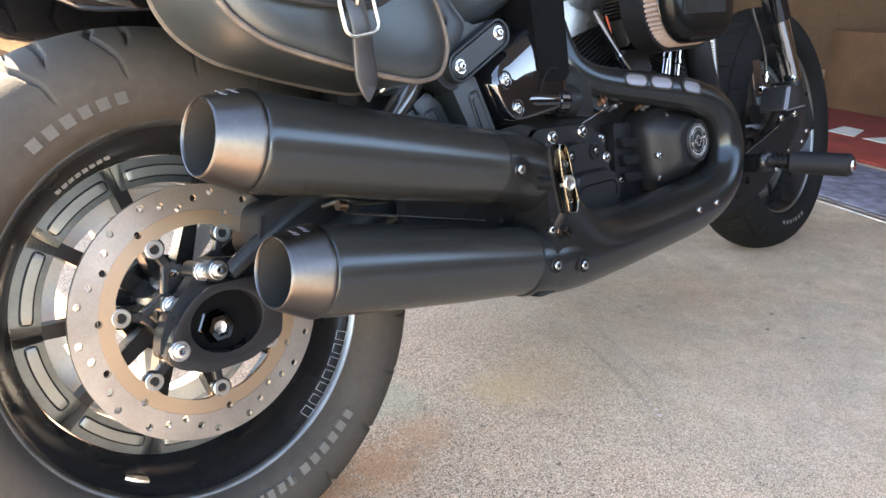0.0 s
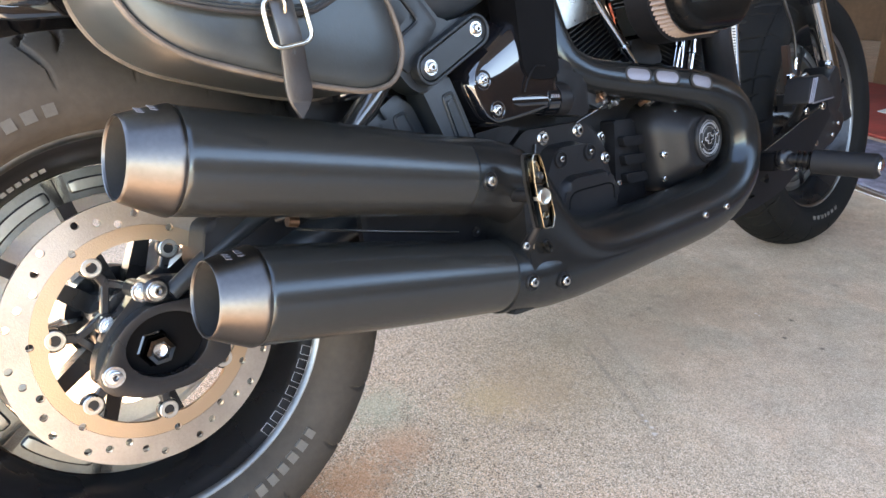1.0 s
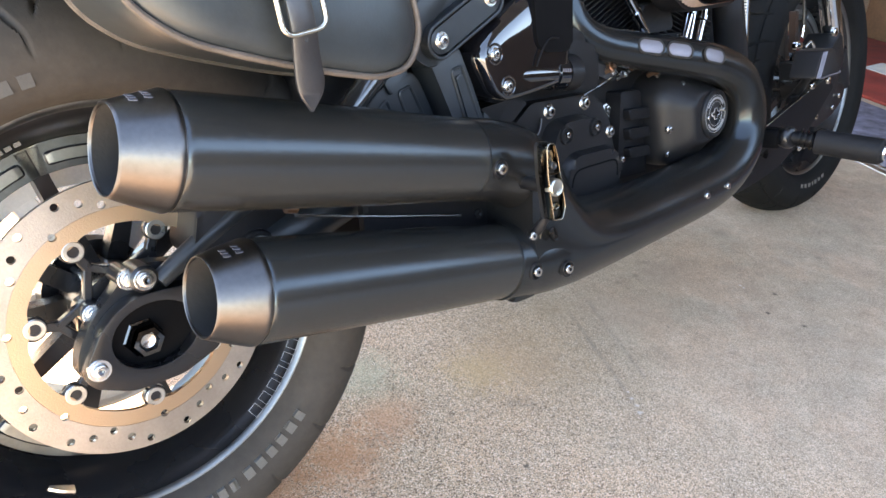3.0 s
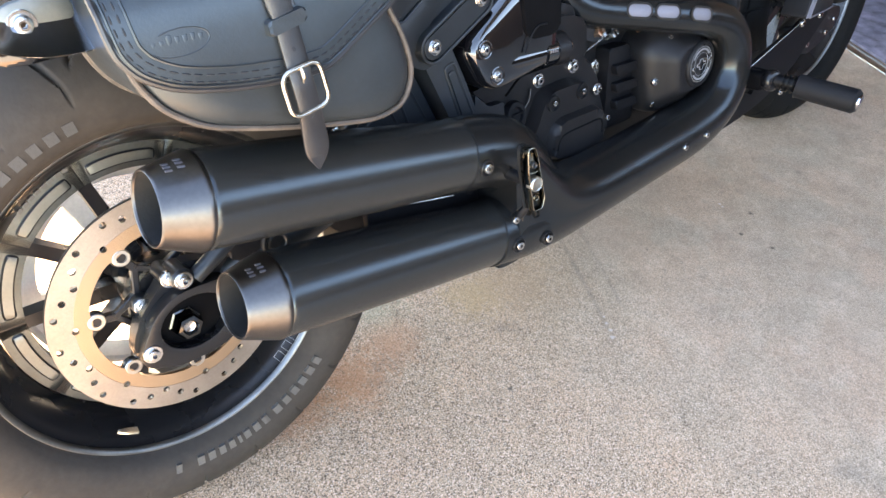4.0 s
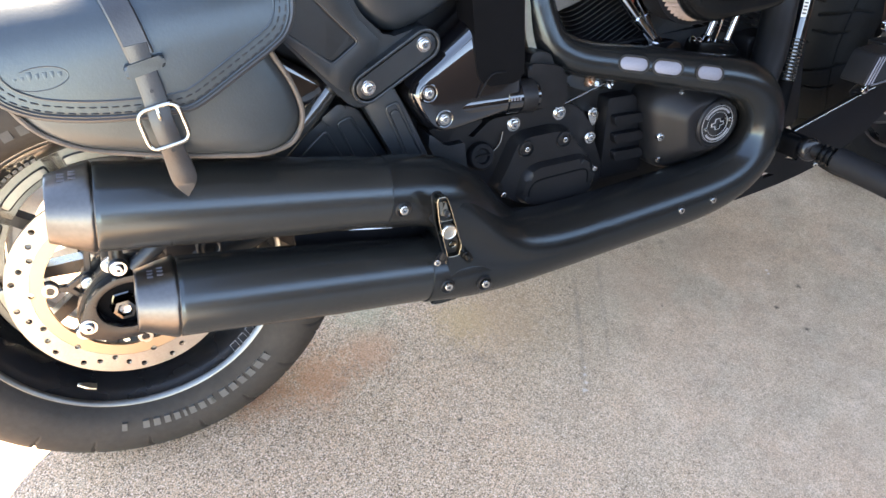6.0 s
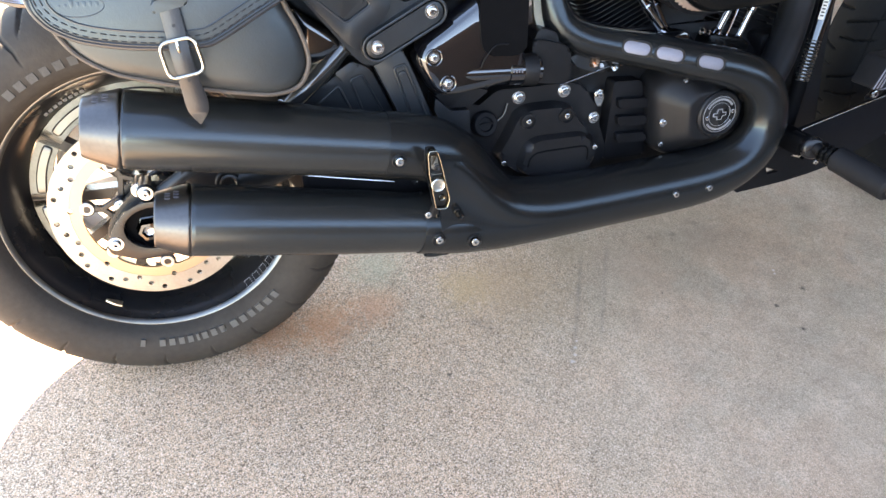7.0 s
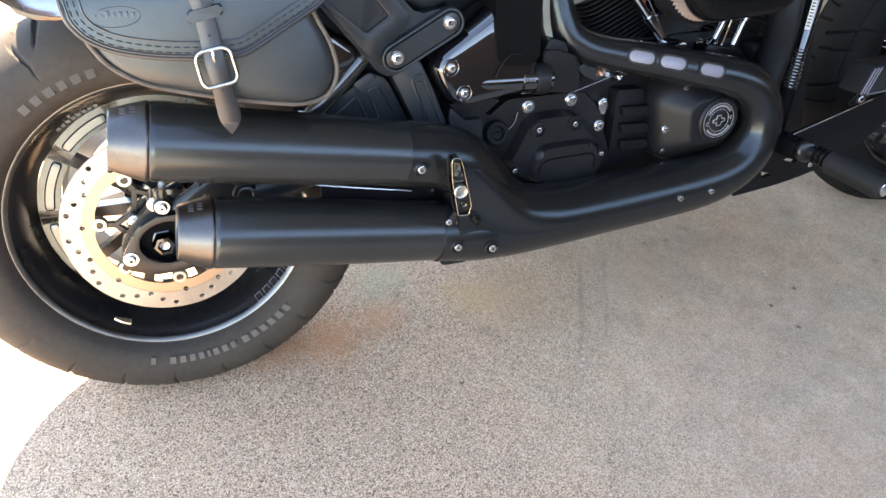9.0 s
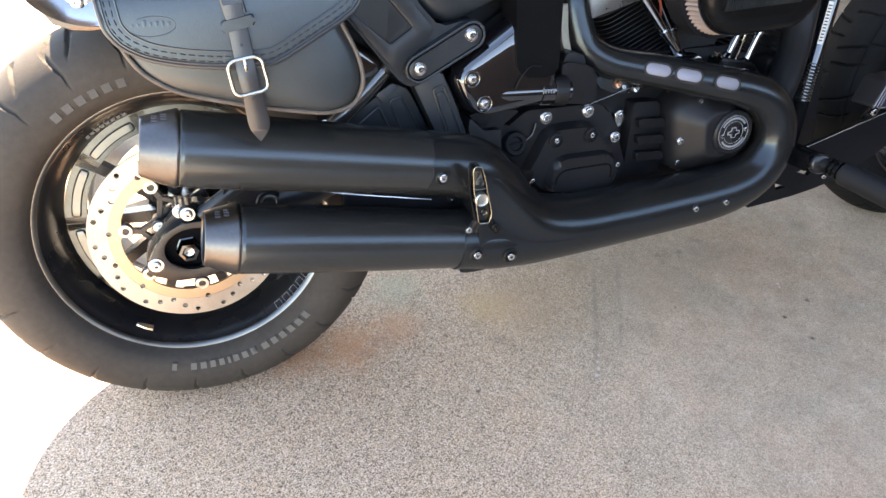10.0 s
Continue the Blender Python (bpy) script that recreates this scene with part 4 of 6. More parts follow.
part("upper_branch", tube([(0.344, -0.2135, 0.4155, 0.0480), (0.385, -0.2135, 0.4055, 0.0480), (0.422, -0.2125, 0.391, 0.0480), (0.455, -0.209, 0.364, 0.045), (0.49, -0.205, 0.32, 0.040), (0.54, -0.20, 0.275, 0.034)], 6, 32), M_PIPE, pipe)


def junction():
    """The shield that flows from both silencers into one pipe: a closed skin round the two bores, drawn tight along x."""
    rows_ = smooth_path([(0.412, 0.393, 0.0480, 0.2745), (0.440, 0.378, 0.0492, 0.2680), (0.468, 0.345, 0.0502, 0.2640), (0.498, 0.306, 0.0508, 0.2605), (0.53, 0.279, 0.0508, 0.2585), (0.57, 0.264, 0.0506, 0.2572), (0.62, 0.2575, 0.0504, 0.2560), (0.68, 0.2555, 0.0500, 0.2552)], 5)
    bm, loops = bmesh.new(), []
    for x, zb, r, zm in rows_:
        yc = -0.2115 + 0.010 * (x - 0.41) / 0.27
        wide = max(0.0, zb - zm)
        loop = [(yc + r * math.cos(radians(k * 15)), zb + r * math.sin(radians(k * 15))) for k in range(13)]
        for q in (0.25, 0.5, 0.75):
            loop.append((yc - r * (1 - 1.1 * wide * math.sin(math.pi * q)), zb + (zm - zb) * q))
        loop += [(yc + r * math.cos(radians(k * 15)), zm + r * math.sin(radians(k * 15))) for k in range(12, 25)]
        loops.append([bm.verts.new((x, y, z)) for y, z in loop])
    for u, v in zip(loops, loops[1:]):
        for i in range(len(u)):
            j = (i + 1) % len(u)
            bm.faces.new((u[i], u[j], v[j], v[i]))
    bm.faces.new(loops[0]), bm.faces.new(loops[-1])
    bmesh.ops.recalc_face_normals(bm, faces=bm.faces)
    return bm


part("junction_shield", junction(), M_PIPE, pipe, "", 70)
# dark plate added to close the bright gap between the silencers
part("gap_backing", prism([(0.225, 0.305), (0.230, 0.42), (0.42, 0.40), (0.43, 0.28)], -0.176, -0.166, 0.003, 2, 0.01), M_CASE, pipe)
part("lower_collar", lathe([(0.0, 0.045), (0.0, 0.0482), (0.003, 0.0488), (0.035, 0.0490), (0.055, 0.0484), (0.070, 0.0455)], (0.387, -0.2105, 0.2785), Vector(LO1) - Vector(LO0), 48), M_PIPE, pipe)
part("shield_lip", prism([(0.3875, 0.2300), (0.398, 0.240), (0.440, 0.232), (0.425, 0.2250), (0.402, 0.2270), (0.3935, 0.2275)], -0.236, -0.19, 0.002), M_PIPE, pipe)
for p, r in (((0.357, -0.2605, 0.4075), 0.0064), ((0.406, -0.2595, 0.2705), 0.0062), ((0.461, -0.2615, 0.2565), 0.0062)):
    bolt(pipe, p, r, washer=False)
    part("bolt_seat", lathe([(-0.003, 0.0108), (0.0014, 0.0108), (0.0021, 0.0098), (0.0010, 0.0080), (-0.001, 0.0070)], p, (0, -1, 0), 28), M_MATTE, pipe)
for px_ in (0.812, 0.874):
    bolt(pipe, (px_, -0.2474, 0.260), 0.0052, washer=False)
    part("bolt_seat", lathe([(-0.003, 0.0080), (0.0010, 0.0080), (0.0014, 0.0072), (0.0004, 0.0060), (-0.001, 0.0056)], (px_, -0.2474, 0.260), (0, -1, 0), 28), M_MATTE, pipe)
bolt(pipe, (0.3968, -0.178, 0.303), 0.0055, material=M_MATTE)
bolt(pipe, (0.3965, -0.178, 0.332), 0.0042, material=M_MATTE)
# three bright slots let into the upper pipe
PIPE_LINE = smooth_path([(0.915, -0.204, 0.4425, 0.0308), (0.86, -0.198, 0.4590, 0.0288), (0.80, -0.176, 0.4745, 0.0280), (0.745, -0.155, 0.4878, 0.0276), (0.69, -0.140, 0.5035, 0.0275)], 12)
for sx in (0.7615, 0.812, 0.863):
    q = min(PIPE_LINE, key=lambda v: abs(v[0] - sx))
    i = [k for k, v in enumerate(PIPE_LINE) if v is q][0]
    dx = Vector(PIPE_LINE[i - 1][:3] - PIPE_LINE[i + 1][:3]).normalized()
    nrm = Vector((0, -0.97, 0.20))
    nrm = (nrm - dx * nrm.dot(dx)).normalized()
    cx, cy, cz = Vector(q[:3]) + nrm * (q[3] + 0.0006)
    upv = nrm.cross(dx).normalized()
    fr = Matrix((dx, -nrm, upv)).transposed().to_4x4()
    o = part("slot", prism(capsule((-0.0112, 0), (0.0112, 0), 0.0092), -0.0006, 0.006, 0.0006), M_SLOT, pipe, "bright slot in the heat shield")
    o.matrix_basis = Matrix.Translation((cx, cy, cz)) @ fr
    # black bead stands in for the shaded step round each slot
    o = part("slot_rim", ring_of(capsule((-0.0116, 0), (0.0116, 0), 0.0106), 0.0006, 0.0018), M_SOOT_SHADE, pipe)
    o.matrix_basis = Matrix.Translation((cx, cy, cz)) @ fr
# hanger bracket with its cap
HB = rounded([(0.3895, 0.4330), (0.4005, 0.4318), (0.4045, 0.4190), (0.4155, 0.3560), (0.4100, 0.3420), (0.3935, 0.3440), (0.3868, 0.3985), (0.3870, 0.4270)], 0.0035)
hang = part("hanger_bracket", prism(HB, -0.294, -0.284, 0.002, 2), M_HOSE, bike, "worn chrome hanger bracket on the exhaust")
part("bracket_wall", bevel(flat_with_holes(HB, [[(0.3995 + (x - 0.3995) * 0.84, 0.387 + (z - 0.387) * 0.955) for x, z in HB]], -0.302, -0.288), 0.0007, 2, 50), M_HANGER, hang)
part("bracket_rim", ring_of([(0.3995 + (x - 0.3995) * 0.92, 0.387 + (z - 0.387) * 0.978) for x, z in HB], -0.3022, 0.00055), M_BRASS, hang)
part("bracket_pocket", prism(rounded([(0.3922, 0.4240), (0.4008, 0.4230), (0.4040, 0.4025), (0.3915, 0.4040)], 0.002), -0.2975, -0.290, 0.0008), M_BRASS, hang, "dull brass-toned pocket plate")
part("bracket_boss", lathe([(0, 0.0048), (0.003, 0.0048), (0.004, 0.0038), (0.0025, 0.0026), (0.0025, 0)], (0.3998, -0.2972, 0.4058), (0, -1, 0), 18), M_HOSE, hang)
part("bracket_bar", tube([(0.3895, -0.2995, 0.3990, 0.0011), (0.3970, -0.3000, 0.3968, 0.0011), (0.4062, -0.2995, 0.3965, 0.0011)], 4, 8), M_HANGER, hang)
part("bracket_screw", lathe([(0, 0.0052), (0.0025, 0.0052), (0.0032, 0.0044), (0.0022, 0.003), (0.0022, 0)], (0.4045, -0.2942, 0.3580), (0, -1, 0), 18), M_HANGER, hang)
part("bracket_cap", lathe([(0, 0.0100), (0.0085, 0.0100), (0.0097, 0.0093), (0.0100, 0.0086), (0.0096, 0.0080), (0.0096, 0)], (0.3986, -0.2955, 0.3820), (0, -1, 0), 32), M_CAPMETAL, hang, "round polished cap")
part("bracket_post", lathe([(0, 0.008), (0.06, 0.008)], (0.3985, -0.290, 0.382), (0, 1, 0), 16), M_MATTE, hang)
part("bracket_arm", tube([(0.40, -0.285, 0.345, 0.005), (0.398, -0.275, 0.330, 0.006), (0.40, -0.262, 0.318, 0.007)], 4, 12), M_MATTE, hang)
bolt(hang, (0.389, -0.272, 0.323), 0.0050, washer=False)
part("spring_clip", tube([(0.3965, -0.270, 0.334, 0.0010), (0.4000, -0.275, 0.327, 0.0012), (0.4015, -0.273, 0.316, 0.0010)], 4, 10), M_BRASS, hang)
part("clip", ring_of(capsule((0.436, 0.3125), (0.440, 0.3045), 0.0042), -0.262, 0.0018), M_SHELL, hang)
part("clip_leaf", prism(capsule((0.4345, 0.3120), (0.4365, 0.3060), 0.0016), -0.264, -0.255, 0.0005), M_HANGER, hang)
part("link_rod", tube([(0.147, -0.174, 0.3975, 0.0015), (0.245, -0.181, 0.3706, 0.0015), (0.362, -0.183, 0.3400, 0.0015)], 3, 8), M_BOLT, bike, "thin steel rod between the silencers")
part("rod_end", lathe([(-0.006, 0), (-0.006, 0.006), (0.006, 0.006), (0.006, 0)], (0.146, -0.171, 0.4055), (0.96, 0, -0.25), 12), M_COPPER, bike)
part("front_header", tube([(0.985, -0.185, 0.37, 0.026), (1.042, -0.158, 0.43, 0.027), (1.0885, -0.124, 0.506, 0.027), (1.106, -0.105, 0.60, 0.027), (1.11, -0.09, 0.68, 0.027)], 6, 24), M_MATTE, bike, "satin black front exhaust header")

# ---- frame plates and covers ----
plate = part("frame_plate", prism([(0.20, 0.70), (0.262, 0.622), (0.312, 0.5515), (0.332, 0.524), (0.352, 0.514), (0.450, 0.565), (0.461, 0.585), (0.448, 0.602), (0.423, 0.600), (0.395, 0.596), (0.365, 0.632), (0.34, 0.70)], -0.1705, -0.135, 0.006, 3, 0.008), M_FRAME, bike, "satin black cast frame plate")
WELL = rounded([(0.245, 0.68), (0.2725, 0.6245), (0.3192, 0.5795), (0.3565, 0.6005), (0.322, 0.645), (0.29, 0.69)], 0.007)
FACE = rounded([(0.2095, 0.700), (0.2655, 0.6235), (0.3150, 0.5555), (0.330, 0.5405), (0.374, 0.582), (0.384, 0.596), (0.3585, 0.629), (0.3345, 0.690), (0.33, 0.700)], 0.006)
part("plate_face", bevel(flat_with_holes(FACE, [WELL], -0.1745, -0.168), 0.0016, 2, 50), M_FRAME, plate)
part("plate_rib", ring_of(WELL, -0.1730, 0.0020), M_FRAME, plate)
part("plate_panel", prism([(0.286 + (x - 0.286) * 0.90, 0.638 + (z - 0.638) * 0.90) for x, z in WELL], -0.1728, -0.168, 0.0015), M_FRAME, plate)
part("plate_link", bevel(flat_with_holes(capsule((0.356, 0.544), (0.439, 0.582), 0.0205, 14), [capsule((0.356, 0.544), (0.439, 0.582), 0.0162, 14)], -0.1845, -0.165), 0.0016, 2, 50), M_FRAME, plate)
part("plate_link_panel", prism(capsule((0.356, 0.544), (0.439, 0.582), 0.0146, 14), -0.1832, -0.165, 0.0016, 2), M_FRAME, plate)
bolt(plate, (0.357, -0.1832, 0.5445), 0.0066)
bolt(plate, (0.4370, -0.1832, 0.5832), 0.0066)
strut = part("frame_strut", prism([(0.350, 0.520), (0.394, 0.535), (0.412, 0.487), (0.440, 0.40), (0.395, 0.395), (0.378, 0.45)], -0.168, -0.13, 0.004, 2, 0.006), M_FRAME, bike, "black cast frame strut")
part("strut_rib", ring_of(rounded([(0.380, 0.508), (0.397, 0.512), (0.428, 0.412), (0.405, 0.410)], 0.005), -0.168, 0.0022), M_FRAME, strut)
part("strut_panel", prism([(0.3845, 0.501), (0.3955, 0.504), (0.4235, 0.417), (0.4075, 0.416)], -0.1705, -0.160, 0.0022, 2, 0.004), M_FRAME, strut)
pv = part("swingarm_pivot_cover", prism([(0.245, 0.455), (0.262, 0.478), (0.328, 0.518), (0.350, 0.505), (0.385, 0.42), (0.37, 0.39), (0.255, 0.41)], -0.142, -0.10, 0.006, 2, 0.008), M_FRAME, bike, "black cast pivot cover")
for q in ([(0.262, 0.458), (0.302, 0.486), (0.322, 0.43), (0.272, 0.435)], [(0.320, 0.492), (0.338, 0.497), (0.366, 0.43), (0.338, 0.425)]):
    part("pivot_rib", ring_of(rounded(q, 0.005), -0.142, 0.0022), M_FRAME, pv)
bolt(pv, (0.216, -0.156, 0.480), 0.005, washer=False)
part("frame_tube", tube([(0.205, -0.140, 0.448, 0.0135), (0.236, -0.146, 0.475, 0.0140), (0.281, -0.146, 0.512, 0.0145), (0.325, -0.138, 0.548, 0.0145)], 5, 20), M_SLEEVE, pv)
part("pivot_step", prism([(0.298, 0.506), (0.325, 0.520), (0.336, 0.512), (0.306, 0.490)], -0.147, -0.13, 0.003, 2, 0.004), M_FRAME, pv)
gl = dome(rounded([(0.408, 0.520), (0.412, 0.504), (0.428, 0.470), (0.444, 0.4595), (0.470, 0.4600), (0.520, 0.4640), (0.574, 0.470), (0.580, 0.52), (0.585, 0.60), (0.56, 0.66), (0.525, 0.607), (0.500, 0.590), (0.428, 0.548), (0.414, 0.536)], 0.012),
          ((1.0, -0.12), (1.0, -0.160), (0.985, -0.170), (0.955, -0.178), (0.91, -0.1835), (0.885, -0.1852), (0.84, -0.1862), (0.7, -0.1866), (0.5, -0.1868), (0.3, -0.1868), (0.12, -0.1868)), (0.505, 0.490))
bmesh.ops.subdivide_edges(gl, edges=[q for q in gl.edges if q.calc_length() > 0.02 and all(v.co.y < -0.18 for v in q.verts)], cuts=2, use_grid_fill=True)
for v in gl.verts:
    over = -0.35 * (v.co.x - 0.440) + 0.937 * (v.co.z - 0.507)
    over -= 0.012
    if over > 0 and v.co.y < -0.15:
        v.co.y += 3.6 * over * over
gc_ = part("side_cover", gl, M_GLOSS, bike, "gloss black side cover mirroring sky and ground", 50)
bolt(gc_, (0.4355, -0.186, 0.520), 0.0052)
bolt(gc_, (0.454, -0.186, 0.480), 0.0052)
for c in ((0.4355, 0.520), (0.454, 0.480)):
    part("bolt_well", ring_of(circle(*c, 0.0115, 20), -0.186, 0.0016), M_GLOSS, gc_)
part("inner_panel", dome(rounded([(0.252, 0.606), (0.318, 0.552), (0.312, 0.530), (0.285, 0.518), (0.245, 0.520)], 0.008), ((1.0, -0.10), (1.0, -0.135), (0.93, -0.147), (0.75, -0.152), (0.4, -0.154)), (0.283, 0.552)), M_GLOSS, bike, "gloss black inner panel")
sp_ = part("inner_side_panel", prism([(0.505, 0.70), (0.5045, 0.560), (0.506, 0.527), (0.516, 0.512), (0.556, 0.5075), (0.574, 0.512), (0.583, 0.70)], -0.190, -0.14, 0.006, 3, 0.006), M_SHADE_BLACK, bike, "near-black side panel with shade put into its colour")
part("panel_cable", tube([(0.503, -0.190, 0.497, 0.0011), (0.511, -0.191, 0.512, 0.0011), (0.526, -0.192, 0.527, 0.0011), (0.546, -0.191, 0.526, 0.0011)], 5, 8), M_CASE, sp_)
# pale plates added in place of bright ground showing through a gap
pb = part("gap_light_plate", prism([(0.602, 0.60), (0.616, 0.60), (0.622, 0.556), (0.631, 0.529), (0.613, 0.5260), (0.608, 0.545)], -0.136, -0.130, 0.001, 1), M_GAP_LIGHT, bike, "pale plate standing in for sunlit ground seen past the pipe")
part("gap_light_strip", prism([(0.603, 0.5145), (0.640, 0.5085), (0.640, 0.5150), (0.605, 0.5190)], -0.136, -0.130, 0.001, 1), M_GAP_LIGHT, pb)
st = part("starter_motor", lathe([(0, 0), (0.001, 0.008), (0.008, 0.0165), (0.022, 0.0185), (0.078, 0.0190), (0.079, 0.0215), (0.104, 0.0215), (0.105, 0.019), (0.13, 0.019)], (0.472, -0.1705, 0.4890), (0.98, 0.02, -0.10), 32), M_GLOSS, bike, "gloss black starter motor")
part("starter_band", lathe([(0, 0.0222), (0.003, 0.0235), (0.022, 0.0245)], (0.572, -0.1685, 0.4787), (0.98, 0.02, -0.10), 32), M_MATTE, st)
for k in range(4):
    b = bmesh.new()
    bmesh.ops.create_cube(b, size=1.0, matrix=Matrix.Translation((0.5535 + 0.0045 * k, -0.1905, 0.4850 - 0.0006 * k)) @ Matrix.Diagonal((0.0018, 0.0012, 0.0045, 1)))
    part("label_bar", b, M_SLOT, st)
sh_ = part("starter_housing", prism([(0.5925, 0.519), (0.610, 0.5175), (0.640, 0.508), (0.6545, 0.500), (0.656, 0.444), (0.5915, 0.455)], -0.168, -0.12, 0.008, 4, 0.010), M_MATTE, bike, "matte black starter housing")
part("housing_step", prism([(0.596, 0.510), (0.603, 0.529), (0.613, 0.533), (0.634, 0.524), (0.640, 0.505)], -0.160, -0.12, 0.003, 2, 0.003), M_MATTE, sh_)
part("seat_side", dome(smooth_path([(0.32, 0.75), (0.345, 0.665), (0.3604, 0.6338), (0.3759, 0.6145), (0.3947, 0.6007), (0.4117, 0.5956), (0.4311, 0.5983), (0.465, 0.6089), (0.505, 0.628), (0.55, 0.66), (0.57, 0.75)], 4), ((1.0, -0.06), (1.0, -0.135), (0.985, -0.146), (0.96, -0.153), (0.92, -0.158), (0.85, -0.162), (0.7, -0.165), (0.4, -0.167)), (0.45, 0.70)), M_FRAME, bike, "smooth dark seat side panel", 60)

# dark plate added as backing where ground would show between the silencers
part("swingarm_backing", prism([(0.205, 0.335), (0.21, 0.43), (0.40, 0.45), (0.47, 0.32), (0.36, 0.25), (0.25, 0.29)], -0.100, -0.06, 0.006, 2, 0.015), M_MATTE, sw)
# solid box added to fill the frame's middle and block the sun
part("frame_filler", prism([(0.215, 0.44), (0.22, 0.66), (0.46, 0.68), (0.60, 0.64), (0.62, 0.46), (0.50, 0.30), (0.36, 0.30), (0.33, 0.40)], -0.100, 0.12, 0.01, 2, 0.015), M_MATTE, bike, "black filler box inside the frame")
# unseen left-side case added to shade the ground
part("primary_case", prism([(0.50, 0.24), (0.48, 0.34), (0.56, 0.44), (0.70, 0.44), (0.98, 0.46), (1.08, 0.38), (1.05, 0.27), (0.95, 0.21)], 0.15, 0.25, 0.01, 2, 0.03), M_MATTE, bike, "black primary case")

# ---- engine and gearbox ----
block = part("crankcase", prism([(0.45, 0.30), (0.47, 0.45), (0.60, 0.47), (0.70, 0.48), (0.76, 0.50), (0.98, 0.49), (1.04, 0.42), (1.05, 0.32), (1.0, 0.25), (0.6, 0.22)], -0.110, 0.16, 0.01, 2, 0.02), M_MATTE, bike, "matte black engine crankcase")
gb = part("gearbox", prism([(0.450, 0.450), (0.492, 0.438), (0.507, 0.415), (0.547, 0.441), (0.598, 0.438), (0.672, 0.435), (0.698, 0.424), (0.709, 0.402), (0.720, 0.386), (0.724, 0.36), (0.742, 0.305), (0.721, 0.270), (0.543, 0.28), (0.46, 0.36)], -0.137, -0.09, 0.006, 3, 0.010), M_MATTE, bike, "matte black gearbox housing")
cover = part("gearbox_cover", prism([(0.5374, 0.338), (0.556, 0.365), (0.576, 0.400), (0.5924, 0.4075), (0.6425, 0.4050), (0.668, 0.396), (0.679, 0.373), (0.692, 0.360), (0.710, 0.307), (0.688, 0.288), (0.6255, 0.288), (0.5698, 0.306)], -0.1600, -0.125, 0.010, 4, 0.010, taper=0.008), M_MATTE, gb, "raised gearbox side cover")
part("cover_lobe", prism([(0.572, 0.318), (0.585, 0.352), (0.603, 0.3600), (0.680, 0.3560), (0.700, 0.338), (0.702, 0.308), (0.684, 0.294), (0.628, 0.294), (0.584, 0.304)], -0.1725, -0.150, 0.009, 4, 0.010, taper=0.010), M_MATTE, gb)
# near-black bead stands in for the shade of a groove
part("cover_groove", ring_of(smooth_path([(0.5836, 0.318), (0.5870, 0.330), (0.5960, 0.3385), (0.612, 0.3405), (0.645, 0.3395), (0.6784, 0.338), (0.6880, 0.331), (0.6876, 0.3132)], 4), -0.1722, 0.0016, closed=False), M_SHADE_BLACK, gb)
for p, r in (((0.582, -0.137, 0.424), 0.0075), ((0.660, -0.137, 0.423), 0.0075), ((0.7112, -0.143, 0.3715), 0.0066)):
    bolt(gb, p, r)
for p in ((0.589, -0.162, 0.3915), (0.654, -0.162, 0.3905), (0.6995, -0.173, 0.334), (0.545, -0.164, 0.3295)):
    bolt(gb, p, 0.0046, washer=False)
for c in ((0.589, 0.391), (0.654, 0.390)):
    part("bolt_boss", lathe([(0, 0.0135), (0.0045, 0.0128), (0.0048, 0.0108), (0.001, 0.0095), (0.0006, 0.004)], (c[0], -0.1595, c[1]), (0, -1, 0), 24), M_MATTE, gb)
part("sensor_plate", prism([(0.7195, 0.405), (0.7300, 0.412), (0.7405, 0.405), (0.7385, 0.392), (0.7305, 0.377), (0.7225, 0.391)], -0.124, -0.10, 0.002, 2, 0.005), M_BOLT, gb, "steel teardrop plate")
bolt(gb, (0.7300, -0.124, 0.4015), 0.0055, washer=False)
part("filler_plug", lathe([(0, 0.021), (0.018, 0.021), (0.022, 0.018), (0.022, 0.012), (0.018, 0.010), (0.018, 0)], (0.521, -0.130, 0.388), (0.05, -0.96, 0.25), 30), M_CASE, gb)
part("dipstick_wire", tube([(0.545, -0.140, 0.392, 0.0018), (0.556, -0.141, 0.402, 0.0018), (0.562, -0.140, 0.418, 0.0018)], 4, 8), M_FIN, gb)
part("filler_slot", tube([(0.509, -0.1515, 0.393, 0.0016), (0.521, -0.1530, 0.396, 0.0016), (0.534, -0.1515, 0.394, 0.0016)], 4, 8), M_CASE, gb)
part("gearbox_bracket", prism([(0.443, 0.449), (0.466, 0.4245), (0.495, 0.4225), (0.496, 0.370), (0.470, 0.372), (0.452, 0.40), (0.440, 0.43)], -0.152, -0.11, 0.003, 3, 0.003), M_FRAME, gb)
part("bracket_shelf", prism([(0.443, 0.452), (0.468, 0.428), (0.500, 0.426), (0.53, 0.446), (0.50, 0.455)], -0.146, -0.10, 0.005, 2, 0.004), M_MATTE, gb)
part("fin_block", prism([(0.748, 0.425), (0.800, 0.420), (0.815, 0.285), (0.735, 0.290)], -0.138, -0.10, 0.006, 2, 0.006), M_CASE, block)
for k in range(3):
    part("engine_fin", prism([(0.752, 0.398 - 0.030 * k), (0.806, 0.392 - 0.030 * k), (0.810, 0.376 - 0.030 * k), (0.754, 0.381 - 0.030 * k)], -0.150, -0.10, 0.005, 3, 0.005), M_CASE, block)
